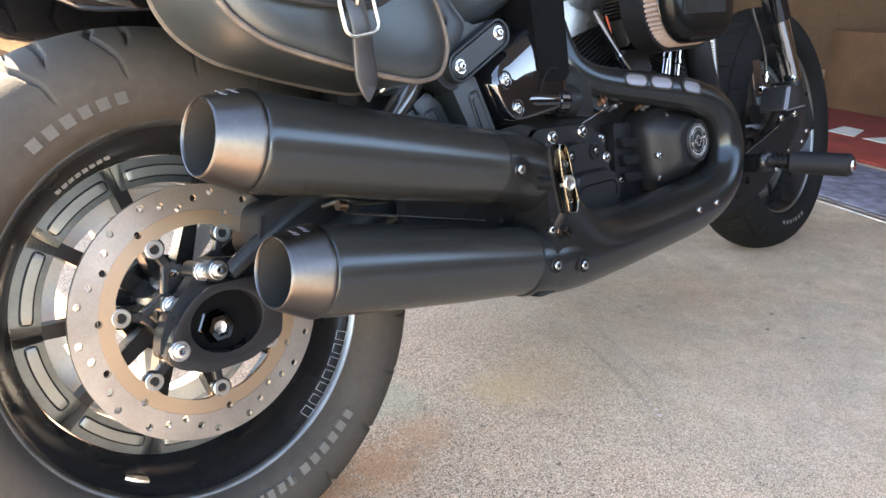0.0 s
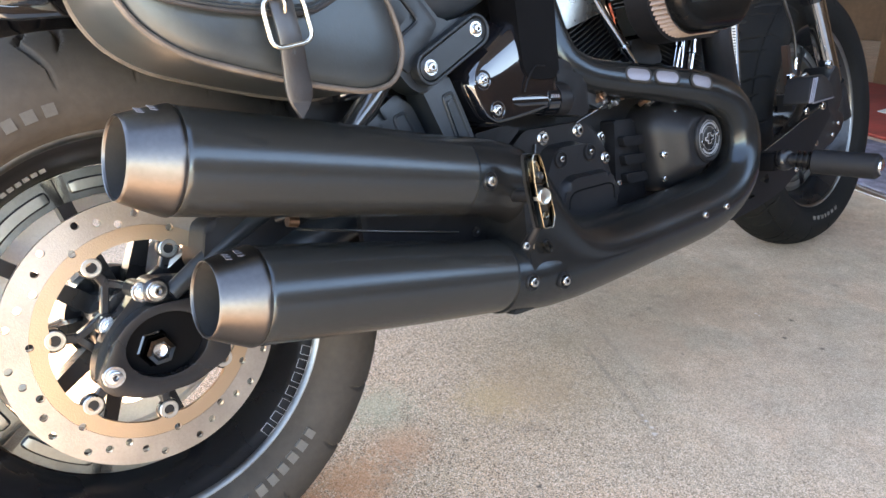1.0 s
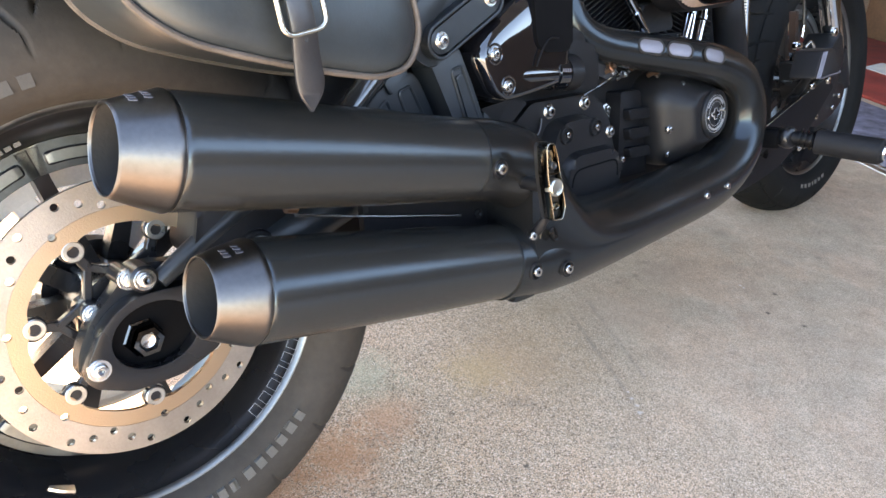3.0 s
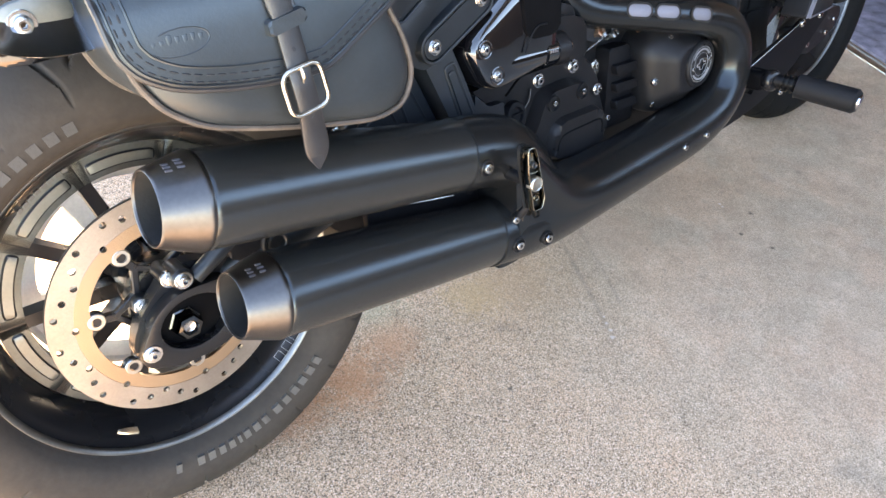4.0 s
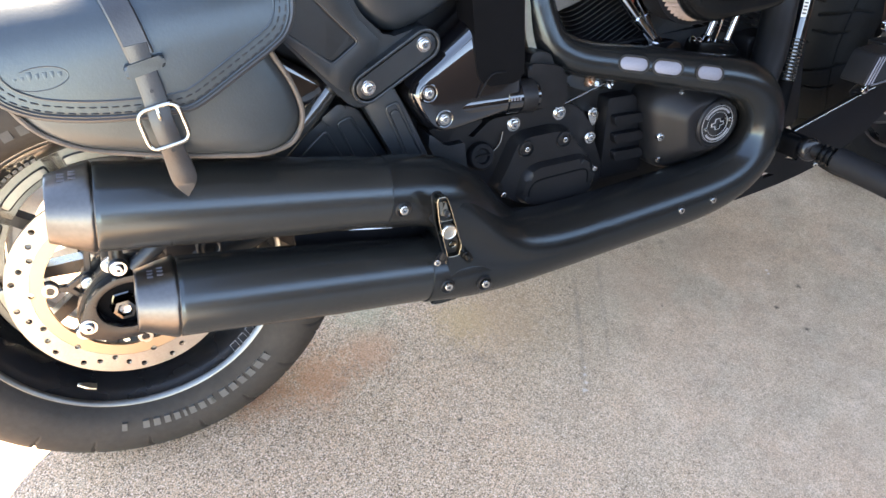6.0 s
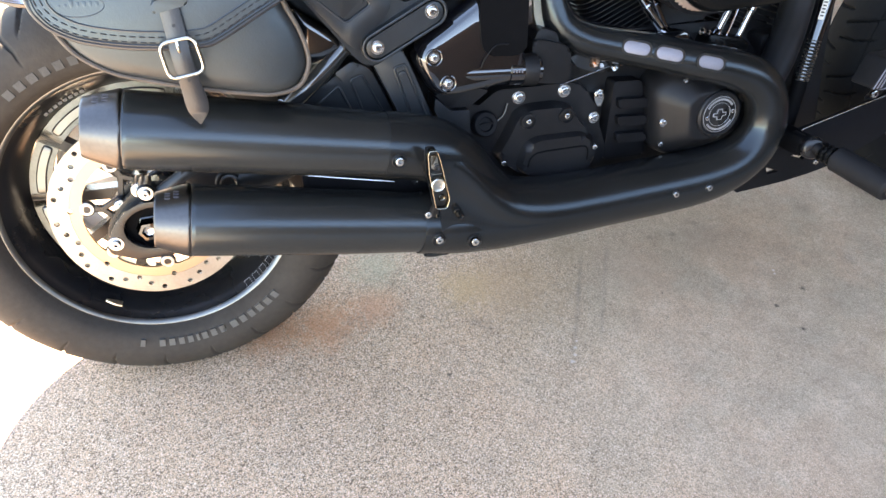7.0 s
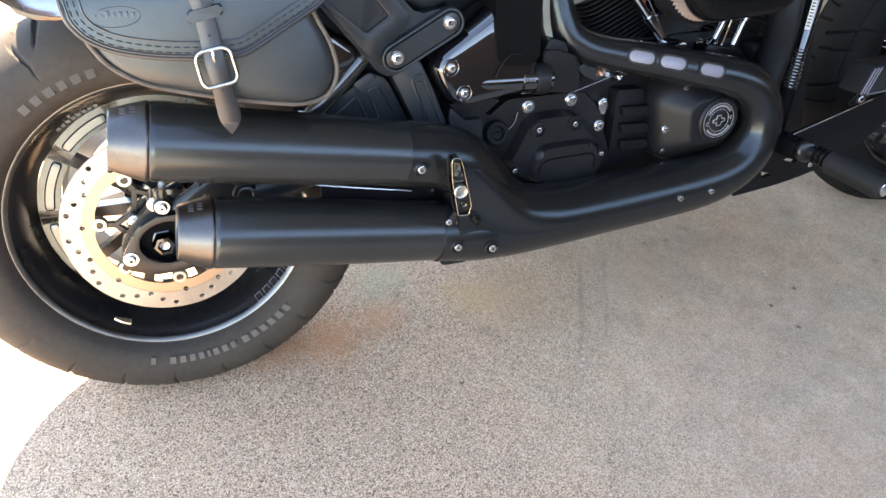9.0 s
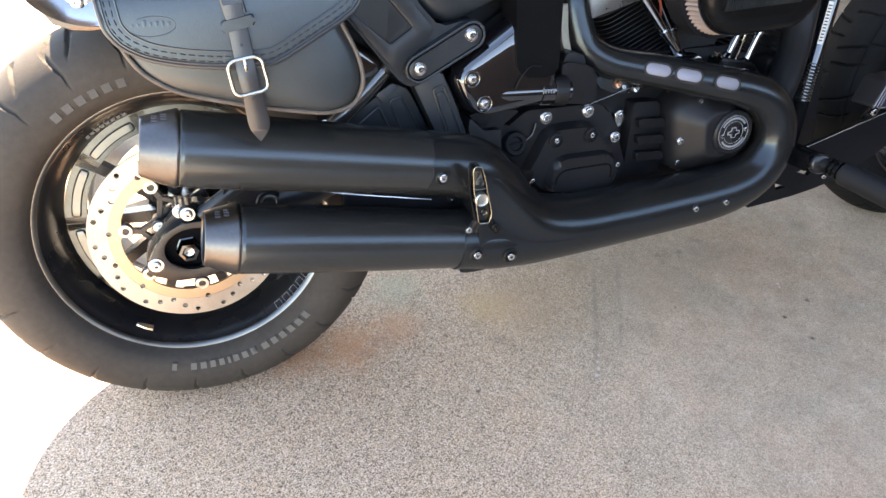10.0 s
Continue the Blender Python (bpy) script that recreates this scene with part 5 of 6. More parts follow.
cam_cover = part("cam_cover", dome(rounded([(0.803, 0.410), (0.838, 0.440), (0.918, 0.440), (0.962, 0.412), (0.974, 0.365), (0.955, 0.308), (0.90, 0.284), (0.815, 0.292)], 0.032, 7),
                                   ((1.0, -0.10), (1.0, -0.146), (0.985, -0.157), (0.95, -0.166), (0.89, -0.1735), (0.80, -0.1805), (0.70, -0.188), (0.61, -0.1955), (0.545, -0.2015), (0.505, -0.2035), (0.48, -0.2035)), (0.900, 0.369)), M_MATTE, bike, "matte black cam cover with a round badge", 60)
part("badge_collar", lathe([(-0.004, 0.0400), (0.004, 0.0390), (0.0065, 0.0360), (0.0060, 0.0330), (0.003, 0.0318)], (0.9045, -0.2025, 0.3678), (0, -1, 0), 48), M_MATTE, cam_cover)
bdg = (0.9045, -0.2065, 0.3678)
part("badge", lathe([(-0.004, 0.0315), (0, 0.0315), (0.0008, 0.0302), (0.0008, 0)], bdg, (0, -1, 0), 48), M_RIM, cam_cover, "round black and silver badge")
for r, w_ in ((0.0298, 0.0005), (0.0195, 0.0004)):
    part("badge_ring", ring_of(circle(bdg[0], bdg[2], r, 48), bdg[1] - 0.0008, w_, 6), M_BADGE, cam_cover)
for a0 in range(32, 152, 6):
    for off in (0, 180):
        a, b2 = radians(a0 + off), radians(a0 + off + 4.6)
        part("badge_bar", prism([(bdg[0] + r * math.cos(t), bdg[2] + r * math.sin(t)) for r, t in ((0.0236, a), (0.0268, a), (0.0268, b2), (0.0236, b2))], bdg[1] - 0.0014, bdg[1], 0), M_BADGE, cam_cover)
part("badge_emblem", prism([(bdg[0] + 0.72 * x, bdg[2] + 0.72 * z) for x, z in ((-0.006, 0.013), (0.006, 0.013), (0.008, 0.005), (0.017, 0.004), (0.017, -0.004), (0.008, -0.005), (0.006, -0.013), (-0.006, -0.013), (-0.008, -0.005), (-0.017, -0.004), (-0.017, 0.004), (-0.008, 0.005))], bdg[1] - 0.0015, bdg[1], 0.0003, 1), M_BADGE, cam_cover)
part("badge_emblem_inner", prism([(bdg[0] + 0.72 * x, bdg[2] + 0.72 * z) for x, z in ((-0.004, 0.011), (0.004, 0.011), (0.006, 0.003), (0.0145, 0.002), (0.0145, -0.002), (0.006, -0.003), (0.004, -0.011), (-0.004, -0.011), (-0.006, -0.003), (-0.0145, -0.002), (-0.0145, 0.002), (-0.006, 0.003))], bdg[1] - 0.0019, bdg[1], 0), M_RIM, cam_cover)
bolt(cam_cover, (bdg[0] - 0.0232, bdg[1] - 0.0006, bdg[2] - 0.003), 0.0036, washer=False)
bolt(cam_cover, (bdg[0] + 0.0232, bdg[1] - 0.0006, bdg[2] + 0.003), 0.0036, washer=False)
bolt(cam_cover, (0.822, -0.1755, 0.356), 0.0050)
bolt(cam_cover, (0.854, -0.178, 0.420), 0.0048)
bolt(cam_cover, (0.825, -0.150, 0.438), 0.0045, washer=False)
bolt(cam_cover, (0.823, -0.17, 0.315), 0.0050, washer=False)


def cylinder_block(name, base, tilt, label):
    """A finned cylinder, leaning by tilt degrees."""
    m = Matrix.Translation(base) @ pose(0, 0, 0, 0, tilt, 0)
    core = lathe([(0, 0.052), (0.24, 0.052), (0.24, 0)], (0, 0, 0), (0, 0, 1), 32)
    c = part(name, core, M_MATTE, bike, label)
    c.matrix_basis = m
    fin = bmesh.new()
    outl = rounded([(-0.074, -0.078), (0.074, -0.078), (0.074, 0.078), (-0.074, 0.078)], 0.03, 5)
    lo_v = [fin.verts.new((x, y, 0)) for x, y in outl]
    hi_v = [fin.verts.new((x, y, 0.0020)) for x, y in outl]
    fin.faces.new(lo_v[::-1]), fin.faces.new(hi_v)
    for i in range(len(outl)):
        j = (i + 1) % len(outl)
        fin.faces.new((lo_v[i], lo_v[j], hi_v[j], hi_v[i]))
    f = part("cooling_fin", fin, M_PLASTIC, c)
    edge = part("fin_edge", ring_of([(x, y) for x, y in outl], 0, 0.0006, 6), M_FIN, c, "machined fin edge")
    edge.matrix_basis = pose(0, 0, 0.012 + 0.0014, 90, 0, 0)
    f.matrix_basis = pose(0, 0, 0.012)
    for k in range(1, 25):
        again(f, pose(0, 0, 0.012 + 0.0078 * k))
        again(edge, pose(0, 0, 0.0130 + 0.0078 * k, 90, 0, 0))
    return c


rc = cylinder_block("rear_cylinder", (0.81, -0.025, 0.47), -22.5, "black finned rear engine cylinder")
cylinder_block("front_cylinder", (0.93, -0.025, 0.47), 22.5, "black finned front engine cylinder")
part("head_edge", prism([(0.646, 0.590), (0.660, 0.571), (0.762, 0.594), (0.768, 0.640), (0.654, 0.630)], -0.130, -0.08, 0.003, 2, 0.003), M_HEAD, bike, "polished cylinder head edge")


def pushrod(a, b, material=M_CHROME):
    d = Vector(b) - Vector(a)
    n = d.length
    r = part("pushrod_tube", lathe([(0, 0.0062), (0.25 * n, 0.0070), (0.30 * n, 0.0070), (0.31 * n, 0.0094), (0.36 * n, 0.0094), (0.37 * n, 0.0074), (n, 0.0080)], a, d, 20), material, bike, "chrome pushrod tube" if material is M_CHROME else "smoked chrome pushrod tube")
    part("lifter_foot", lathe([(-0.012, 0.0100), (0.002, 0.0095), (0.006, 0.007)], a, d, 20), M_DARKCHROME, r)


pushrod((0.830, -0.132, 0.494), (0.742, -0.125, 0.615))
pushrod((0.846, -0.118, 0.490), (0.782, -0.108, 0.615), M_DARKCHROME)
pushrod((0.9355, -0.128, 0.478), (1.006, -0.120, 0.615))
pushrod((0.977, -0.128, 0.462), (1.041, -0.120, 0.605))
part("rocker_oil_line", tube([(0.957, -0.125, 0.468, 0.0022), (0.977, -0.125, 0.527, 0.0022), (1.00, -0.118, 0.60, 0.0022)], 3, 8), M_CHROME, bike, "thin chrome oil line")
part("lifter_cover", prism([(0.79, 0.468), (0.80, 0.496), (0.87, 0.492), (0.89, 0.468)], -0.142, -0.10, 0.006, 2, 0.008), M_GLOSS, bike, "gloss black lifter cover")
part("lifter_cover", prism([(0.905, 0.455), (0.915, 0.482), (0.985, 0.464), (0.995, 0.445)], -0.142, -0.10, 0.006, 2, 0.008), M_SHELL, bike, "gloss black lifter cover")

# bright edges of the front cylinder's lower fins beside the header
for x0, z0, x1, z1 in ((1.0417, 0.5086, 1.0698, 0.4974), (1.0283, 0.5023, 1.0708, 0.4874), (1.0266, 0.4927, 1.0681, 0.4767), (1.0234, 0.4842, 1.0663, 0.4678)):
    part("bright_fin_edge", tube([(x0, -0.100, z0, 0.0009), (x1, -0.100, z1, 0.0009)], 1, 8), M_HEAD, block)

# small fittings round the lifters and under the pipe
part("intake_wedge", prism([(0.867, 0.60), (0.872, 0.552), (0.899, 0.572), (0.903, 0.60)], -0.104, -0.07, 0.002, 2), M_MACHINED, bike, "polished intake manifold edge")
bolt(bike, (0.872, -0.104, 0.535), 0.0045, washer=False)
part("ignition_lead", tube([(0.786, -0.12, 0.605, 0.0019), (0.795, -0.12, 0.580, 0.0019), (0.801, -0.115, 0.556, 0.0019)], 4, 10), M_LEAD, bike, "thin orange-red ignition lead")
part("manifold_box", prism([(0.83, 0.50), (0.835, 0.545), (0.905, 0.545), (0.92, 0.50)], -0.120, -0.06, 0.006, 2, 0.008), M_MATTE, bike)
lk = part("shift_linkage", prism([(0.664, 0.478), (0.674, 0.482), (0.730, 0.460), (0.724, 0.446), (0.700, 0.451), (0.676, 0.462)], -0.146, -0.13, 0.002, 2, 0.003), M_FRAME, bike, "cast linkage bracket under the pipe")
part("linkage_rod", tube([(0.648, -0.145, 0.436, 0.0020), (0.690, -0.147, 0.446, 0.0022), (0.742, -0.145, 0.457, 0.0016)], 4, 10), M_DARKCHROME, lk)
part("linkage_nut", lathe([(0, 0.0048), (0.008, 0.0048), (0.010, 0.0035), (0.010, 0)], (0.654, -0.150, 0.474), (0, -0.3, 0.95), 8), M_BOLT, lk)
part("linkage_nut", lathe([(0, 0.0042), (0.006, 0.0042), (0.006, 0)], (0.716, -0.147, 0.458), (0, -0.9, 0.4), 6), M_BOLT, lk)
for fx, fy, fz, fr, fm in ((0.703, -0.150, 0.465, 0.0060, M_COPPER), (0.737, -0.150, 0.453, 0.0055, M_BOLT), (0.760, -0.148, 0.458, 0.0035, M_COPPER), (0.810, -0.155, 0.447, 0.0060, M_COPPER), (0.829, -0.155, 0.444, 0.0048, M_BOLT)):
    ft = part("oil_fitting", lathe([(-0.012, fr * 0.8), (0, fr * 0.8), (0, fr * 1.25), (0.005, fr * 1.25), (0.006, fr * 0.7), (0.011, fr * 0.7), (0.012, 0)], (fx, fy, fz), (0.15, -0.8, 0.45), 6), fm, bike)
for lx in (0.895, 0.907):
    part("lifter_screw", lathe([(0, 0.005), (0.006, 0.005), (0.007, 0.003), (0.007, 0)], (lx, -0.142, 0.487 - 0.35 * (lx - 0.895)), (0.1, -0.7, 0.7), 8), M_CHROME, bike)

# air cleaner
def drum(xl, zb, rc, grow=0.0):
    """Outline of the oval air-cleaner drum: left edge, low corner, flat bottom, right corner."""
    pts = [(xl - grow, 0.72), (xl - grow, zb + rc)]
    pts += [(xl + rc - (rc + grow) * math.cos(radians(a)), zb + rc - (rc + grow) * math.sin(radians(a))) for a in range(6, 90, 6)]
    pts += [(xl + rc, zb - grow), (0.955, zb - grow)]
    pts += [(0.955 + (0.06 + grow) * math.sin(radians(a)), zb + 0.06 - (0.06 + grow) * math.cos(radians(a))) for a in range(15, 91, 15)]
    return pts + [(1.015 + grow, 0.72)]


def even_steps(line, step):
    """Points at even steps along an open line of (x, z)."""
    run = np.concatenate(([0.0], np.cumsum([math.dist(p, q) for p, q in zip(line, line[1:])])))
    s = np.linspace(0.0, run[-1], int(run[-1] / step) + 1)
    return list(zip(np.interp(s, run, [p[0] for p in line]), np.interp(s, run, [p[1] for p in line])))


pleat = bmesh.new()
fold_front, fold_back = even_steps(drum(0.794, 0.541, 0.070), 0.0014), even_steps(drum(0.782, 0.5355, 0.0745), 0.0014)
fold_rows = []
for i in range(min(len(fold_front), len(fold_back))):
    row = []
    for line, y in ((fold_back, -0.1945), (fold_front, -0.2165)):
        (ax_, az_), (bx_, bz_) = line[max(0, i - 1)], line[min(len(line) - 1, i + 1)]
        nx_, nz_ = Vector((az_ - bz_, bx_ - ax_)).normalized()
        dip = 0.0065 * (1.0 - abs(math.sin(math.pi * i / 6)))
        row.append(pleat.verts.new((line[i][0] + nx_ * dip, y, line[i][1] + nz_ * dip)))
    fold_rows.append(row)
for u, v in zip(fold_rows, fold_rows[1:]):
    pleat.faces.new((u[0], u[1], v[1], v[0]))
ac = part("air_cleaner", pleat, M_PLEAT, bike, "pleated tan air filter under a black cover", 50)
part("air_cleaner_cover", dome(drum(0.794, 0.541, 0.070, 0.0012), ((1.0, -0.2150), (1.0, -0.222), (0.99, -0.229), (0.965, -0.236), (0.92, -0.241), (0.85, -0.2435), (0.7, -0.245), (0.4, -0.2455)), (0.905, 0.64)), M_SHELL, ac, "", 60)
part("cover_lip", ring_of(drum(0.794, 0.541, 0.070, 0.0014), -0.2165, 0.0012), M_GLOSS, ac)
hatch = bmesh.new()
for k in range(34):
    prism([(0.822 + 0.0042 * k, 0.584), (0.8238 + 0.0042 * k, 0.584), (0.8308 + 0.0042 * k, 0.65), (0.8290 + 0.0042 * k, 0.65)], -0.2475, -0.240, 0.0, bm=hatch)
tagged(part("hatched_panel", hatch, M_FIN, ac, "finely ribbed dark panel"), kind="stuff")
part("air_cleaner_base", prism(drum(0.782, 0.5355, 0.0745, 0.005), -0.1955, -0.155, 0.004, 2), M_CASE, ac)

# dark block added to hide bright ground behind the header
part("front_filler", prism([(0.99, 0.26), (0.98, 0.66), (1.20, 0.66), (1.205, 0.40), (1.218, 0.25), (1.00, 0.23)], -0.085, 0.10, 0.006, 2, 0.01), M_MATTE, bike, "dark filler block added behind the header and down tube")

# ---- front end: down tube, hose, peg, pedal, fork ----
DT = [(1.1455 + 0.262 * (z - 0.45), -0.1170 + 0.129 * (z - 0.45), z, r) for z, r in ((0.376, 0.0140), (0.447, 0.0150), (0.54, 0.0155), (0.65, 0.0155), (0.74, 0.0155))]
dt = part("down_tube", tube(DT, 4, 24), M_GLOSS, bike, "gloss black frame down tube")
part("tube_foot", tube([(1.1455 + 0.262 * (z - 0.45), -0.1170 + 0.129 * (z - 0.45), z, 0.0137) for z in (0.25, 0.30, 0.374)], 2, 20), M_SHADE_BLACK, dt, "lower tube end with shade put into its colour")
hose = []
for k in range(37):
    s = k / 36
    hose.append((1.1240 + 0.0178 * s, -0.1276 + 0.0088 * s, 0.368 + 0.068 * s, 0.0162 if k % 3 == 0 else 0.0146))
part("ribbed_sleeve", tube(hose, 1, 18), M_SLEEVE, dt, "glossy ribbed black sleeve")
lab_d = Vector((0.262, 0.129, 1.0)).normalized()
lab_n = Vector((-0.62, -0.78, 0.0))
lab_n = (lab_n - lab_d * lab_n.dot(lab_d)).normalized()
lab_m = Matrix((lab_d.cross(lab_n).normalized(), lab_n, lab_d)).transposed().to_4x4()
lb = bmesh.new()
bmesh.ops.create_cube(lb, size=1.0, matrix=Matrix.Translation(Vector((1.1599, -0.1099, 0.505)) + lab_n * 0.0151) @ lab_m @ Matrix.Diagonal((0.0085, 0.0008, 0.075, 1)))
lab = part("label", lb, M_PALE, dt, "pale sticker with plain bars")
for k in range(12):
    lb = bmesh.new()
    bmesh.ops.create_cube(lb, size=1.0, matrix=Matrix.Translation(Vector((1.1599, -0.1099, 0.505)) + lab_n * 0.0156 + lab_d * (-0.031 + 0.0056 * k)) @ lab_m @ Matrix.Diagonal((0.0058, 0.0006, 0.0026, 1)))
    part("label_bar", lb, M_HOSE, lab)
RAIL = [(0.945, 0.235), (0.985, 0.285), (1.000, 0.2943), (1.25, 0.3490), (1.34, 0.366), (1.36, 0.34), (1.25, 0.266), (1.15, 0.2285), (1.11, 0.2215), (1.06, 0.2160), (1.02, 0.2140), (0.965, 0.2120)]
chin = part("lower_frame_rail", flat_with_holes(RAIL, [[(1.064, 0.2640), (1.085, 0.2685), (1.094, 0.2705), (1.100, 0.2580), (1.093, 0.2520), (1.078, 0.2580)], [(1.018, 0.2505), (1.047, 0.2385), (1.022, 0.2365)]], -0.205, -0.196), M_CASE, bike, "black lower frame rail with cut-outs")
part("rail_edge", tube([(1.004, -0.2055, 0.2958, 0.0009), (1.25, -0.2055, 0.3495, 0.0009)], 1, 6), M_BOLT, chin)
# dark block added where bright ground would show past the bend
part("front_gap_block", prism([(1.03, 0.262), (1.03, 0.46), (1.085, 0.46), (1.095, 0.35), (1.105, 0.29)], -0.125, -0.07, 0.006, 2, 0.010), M_PLASTIC, bike, "dark block added behind the pipe bend")
knk = part("foot_peg", tube([(1.054, -0.215, 0.306, 0.0120), (1.058, -0.250, 0.304, 0.0125), (1.066, -0.275, 0.300, 0.0125), (1.070, -0.296, 0.297, 0.0125)], 3, 20), M_CASE, bike, "rubber foot peg on a black knuckle")
part("knuckle", lathe([(-0.020, 0.0150), (-0.006, 0.0190), (0.0, 0.0190), (0.0045, 0.0160), (0.0052, 0.0150), (0.0052, 0)], (1.0545, -0.262, 0.3035), (-0.25, -0.95, 0.12), 32), M_RIM, knk, "gloss black clevis")
for k in range(3):
    part("knuckle_rib", lathe([(-0.0018, 0.0125), (-0.0012, 0.0162), (0.0012, 0.0162), (0.0018, 0.0125)], (1.0625 + 0.0030 * k, -0.2770 - 0.0078 * k, 0.3015 - 0.0016 * k), (0.2, -0.95, -0.15), 24), M_SHELL, knk)
part("peg_rubber", tube([(1.070, -0.296, 0.297, 0.0165), (1.0715, -0.300, 0.2965, 0.0208), (1.085, -0.395, 0.285, 0.0212), (1.0855, -0.400, 0.2845, 0.017)], 1, 26), M_PLASTIC, knk)
part("peg_end", lathe([(0, 0.013), (0.003, 0.013), (0.004, 0.011), (0.004, 0)], (1.0855, -0.400, 0.2845), (0.13, -0.98, -0.1), 20), M_CHROME, knk)
bolt(knk, (1.0480, -0.2800, 0.2885), 0.0042, (-0.4, -0.8, -0.3), washer=False)
part("peg_bracket", prism([(1.036, 0.284), (1.040, 0.316), (1.070, 0.318), (1.074, 0.288)], -0.246, -0.19, 0.004, 2, 0.008), M_SHADE_BLACK, knk)
ped = part("brake_pedal", prism([(1.136, 0.390), (1.158, 0.437), (1.205, 0.437), (1.236, 0.410), (1.242, 0.390)], -0.282, -0.235, 0.006, 3, 0.008), M_MATTE, bike, "grey rubber brake pedal pad")
ped.location = (0.016, 0.026, -0.004)
for k in range(3):
    part("pad_ridge", tube([(1.138 + 0.007 * k, -0.284, 0.392, 0.0013), (1.159 + 0.007 * k, -0.284, 0.434, 0.0013)], 1, 8), M_SLOT, ped)
part("pad_lip", tube([(1.150, -0.284, 0.390, 0.0016), (1.236, -0.284, 0.390, 0.0016), (1.243, -0.275, 0.396, 0.0016)], 1, 8), M_SLOT, ped)
part("pedal_arm", tube([(1.20, -0.245, 0.392, 0.008), (1.215, -0.225, 0.365, 0.008), (1.225, -0.20, 0.335, 0.009)], 4, 14), M_MATTE, ped)
bolt(ped, (1.160, -0.265, 0.376), 0.007, washer=False)
bolt(ped, (1.226, -0.265, 0.376), 0.007, washer=False)
for y in (-0.11, 0.11):
    fk = part("fork_leg", tube([(1.62, y, 0.30, 0.027), (1.598, y, 0.36, 0.027), (1.588, y, 0.385, 0.026)], 2, 24), M_MATTE, bike, "telescopic fork leg")
    part("fork_tube", tube([(1.59, y, 0.38, 0.0215), (1.51, y, 0.58, 0.0215)], 1, 28), M_CHROME, fk, "bright fork tube")
    part("fork_sleeve", tube([(1.512, y, 0.575, 0.028), (1.36, y, 0.95, 0.030)], 1, 28), M_GLOSS, fk)
part("fork_caliper", prism([(1.50, 0.40), (1.55, 0.43), (1.575, 0.36), (1.535, 0.31), (1.495, 0.33)], -0.14, -0.07, 0.008, 3, 0.01), M_MATTE, bike, "black front brake caliper")
fh = part("front_brake_hose", tube([(1.318, -0.135, 0.60, 0.0032), (1.328, -0.138, 0.565, 0.0032), (1.352, -0.140, 0.51, 0.0032), (1.357, -0.140, 0.452, 0.0032)], 5, 10), M_HOSE, bike, "thin front brake hose")
part("hose_fitting", lathe([(-0.006, 0.0042), (0.003, 0.0038), (0.004, 0.0048), (0.008, 0.0048), (0.009, 0.0036), (0.018, 0.0032), (0.019, 0)], (1.357, -0.140, 0.456), (-0.15, 0, -1), 12), M_CHROME, fh)
part("hose_fitting", lathe([(0, 0.010), (0.007, 0.010), (0.008, 0.006), (0.014, 0.006), (0.015, 0)], (1.336, -0.134, 0.424), (0, -1, 0), 12), M_CHROME, fh)
part("hose_clip", tube([(1.374, -0.138, 0.416, 0.003), (1.392, -0.142, 0.425, 0.003), (1.410, -0.142, 0.408, 0.003), (1.402, -0.138, 0.388, 0.003)], 4, 10), M_BOLT, fh)
bolt(fh, (1.402, -0.140, 0.386), 0.0075)
# brown colour stands in for a reflection on a dark glossy piece
hb = part("hose_bracket", prism([(1.345, 0.490), (1.358, 0.490), (1.364, 0.43), (1.382, 0.425), (1.384, 0.405), (1.352, 0.408)], -0.128, -0.115, 0.002, 1, 0.003), M_BROWN_REFLECT, bike, "bracket behind the pipe, brown reflection put into its colour")
part("junction_block", prism([(1.345, 0.39), (1.394, 0.386), (1.396, 0.35), (1.350, 0.352)], -0.132, -0.10, 0.003, 2, 0.004), M_MATTE, hb)
bolt(hb, (1.383, -0.133, 0.357), 0.0035, washer=False)
pp = part("pedal_plate", prism([(1.215, 0.345), (1.228, 0.307), (1.262, 0.281), (1.314, 0.268), (1.38, 0.280), (1.432, 0.305), (1.436, 0.335), (1.36, 0.352)], -0.198, -0.185, 0.003, 2, 0.010), M_MATTE, bike, "black pedal mounting plate")
for px_, pz_, pr_ in ((1.327, 0.328, 0.0055), (1.402, 0.317, 0.0050), (1.374, 0.297, 0.0050), (1.298, 0.292, 0.0060)):
    bolt(pp, (px_, -0.199, pz_), pr_, washer=False)
bolt(bike, (1.504, -0.138, 0.432), 0.010, washer=False)

# ---- rear mudguard, seat and tank above, which shade the ground ----
fd = bmesh.new()
sec = [(-0.134, -0.085), (-0.123, -0.06), (-0.112, -0.035), (-0.098, 0.0), (-0.088, 0.028), (-0.05, 0.048), (0, 0.056), (0.05, 0.048), (0.088, 0.028), (0.098, 0.0), (0.112, -0.035), (0.123, -0.06), (0.134, -0.085)]
rows = []
for k, x in enumerate(np.linspace(-0.118, 0.36, 25)):
    t = min(1.0, (x + 0.118) / 0.06)
    lift = 0.052 * (1 - math.sqrt(max(0.0, 1 - (1 - t) ** 2)))
    rows.append([fd.verts.new((x, y, 0.722 + z * (1 if z > -0.04 else 1) + (lift if z < -0.04 else -0.35 * lift))) for y, z in sec])
for a, b in zip(rows, rows[1:]):
    for i in range(len(sec) - 1):
        fd.faces.new((a[i], a[i + 1], b[i + 1], b[i]))
mud = part("mudguard", fd, M_GLOSS, bike, "gloss black rear mudguard", 60)
mod = mud.modifiers.new("thickness", "SOLIDIFY")
mod.thickness = 0.004
ms_bm = bmesh.new()
ms_rows = []
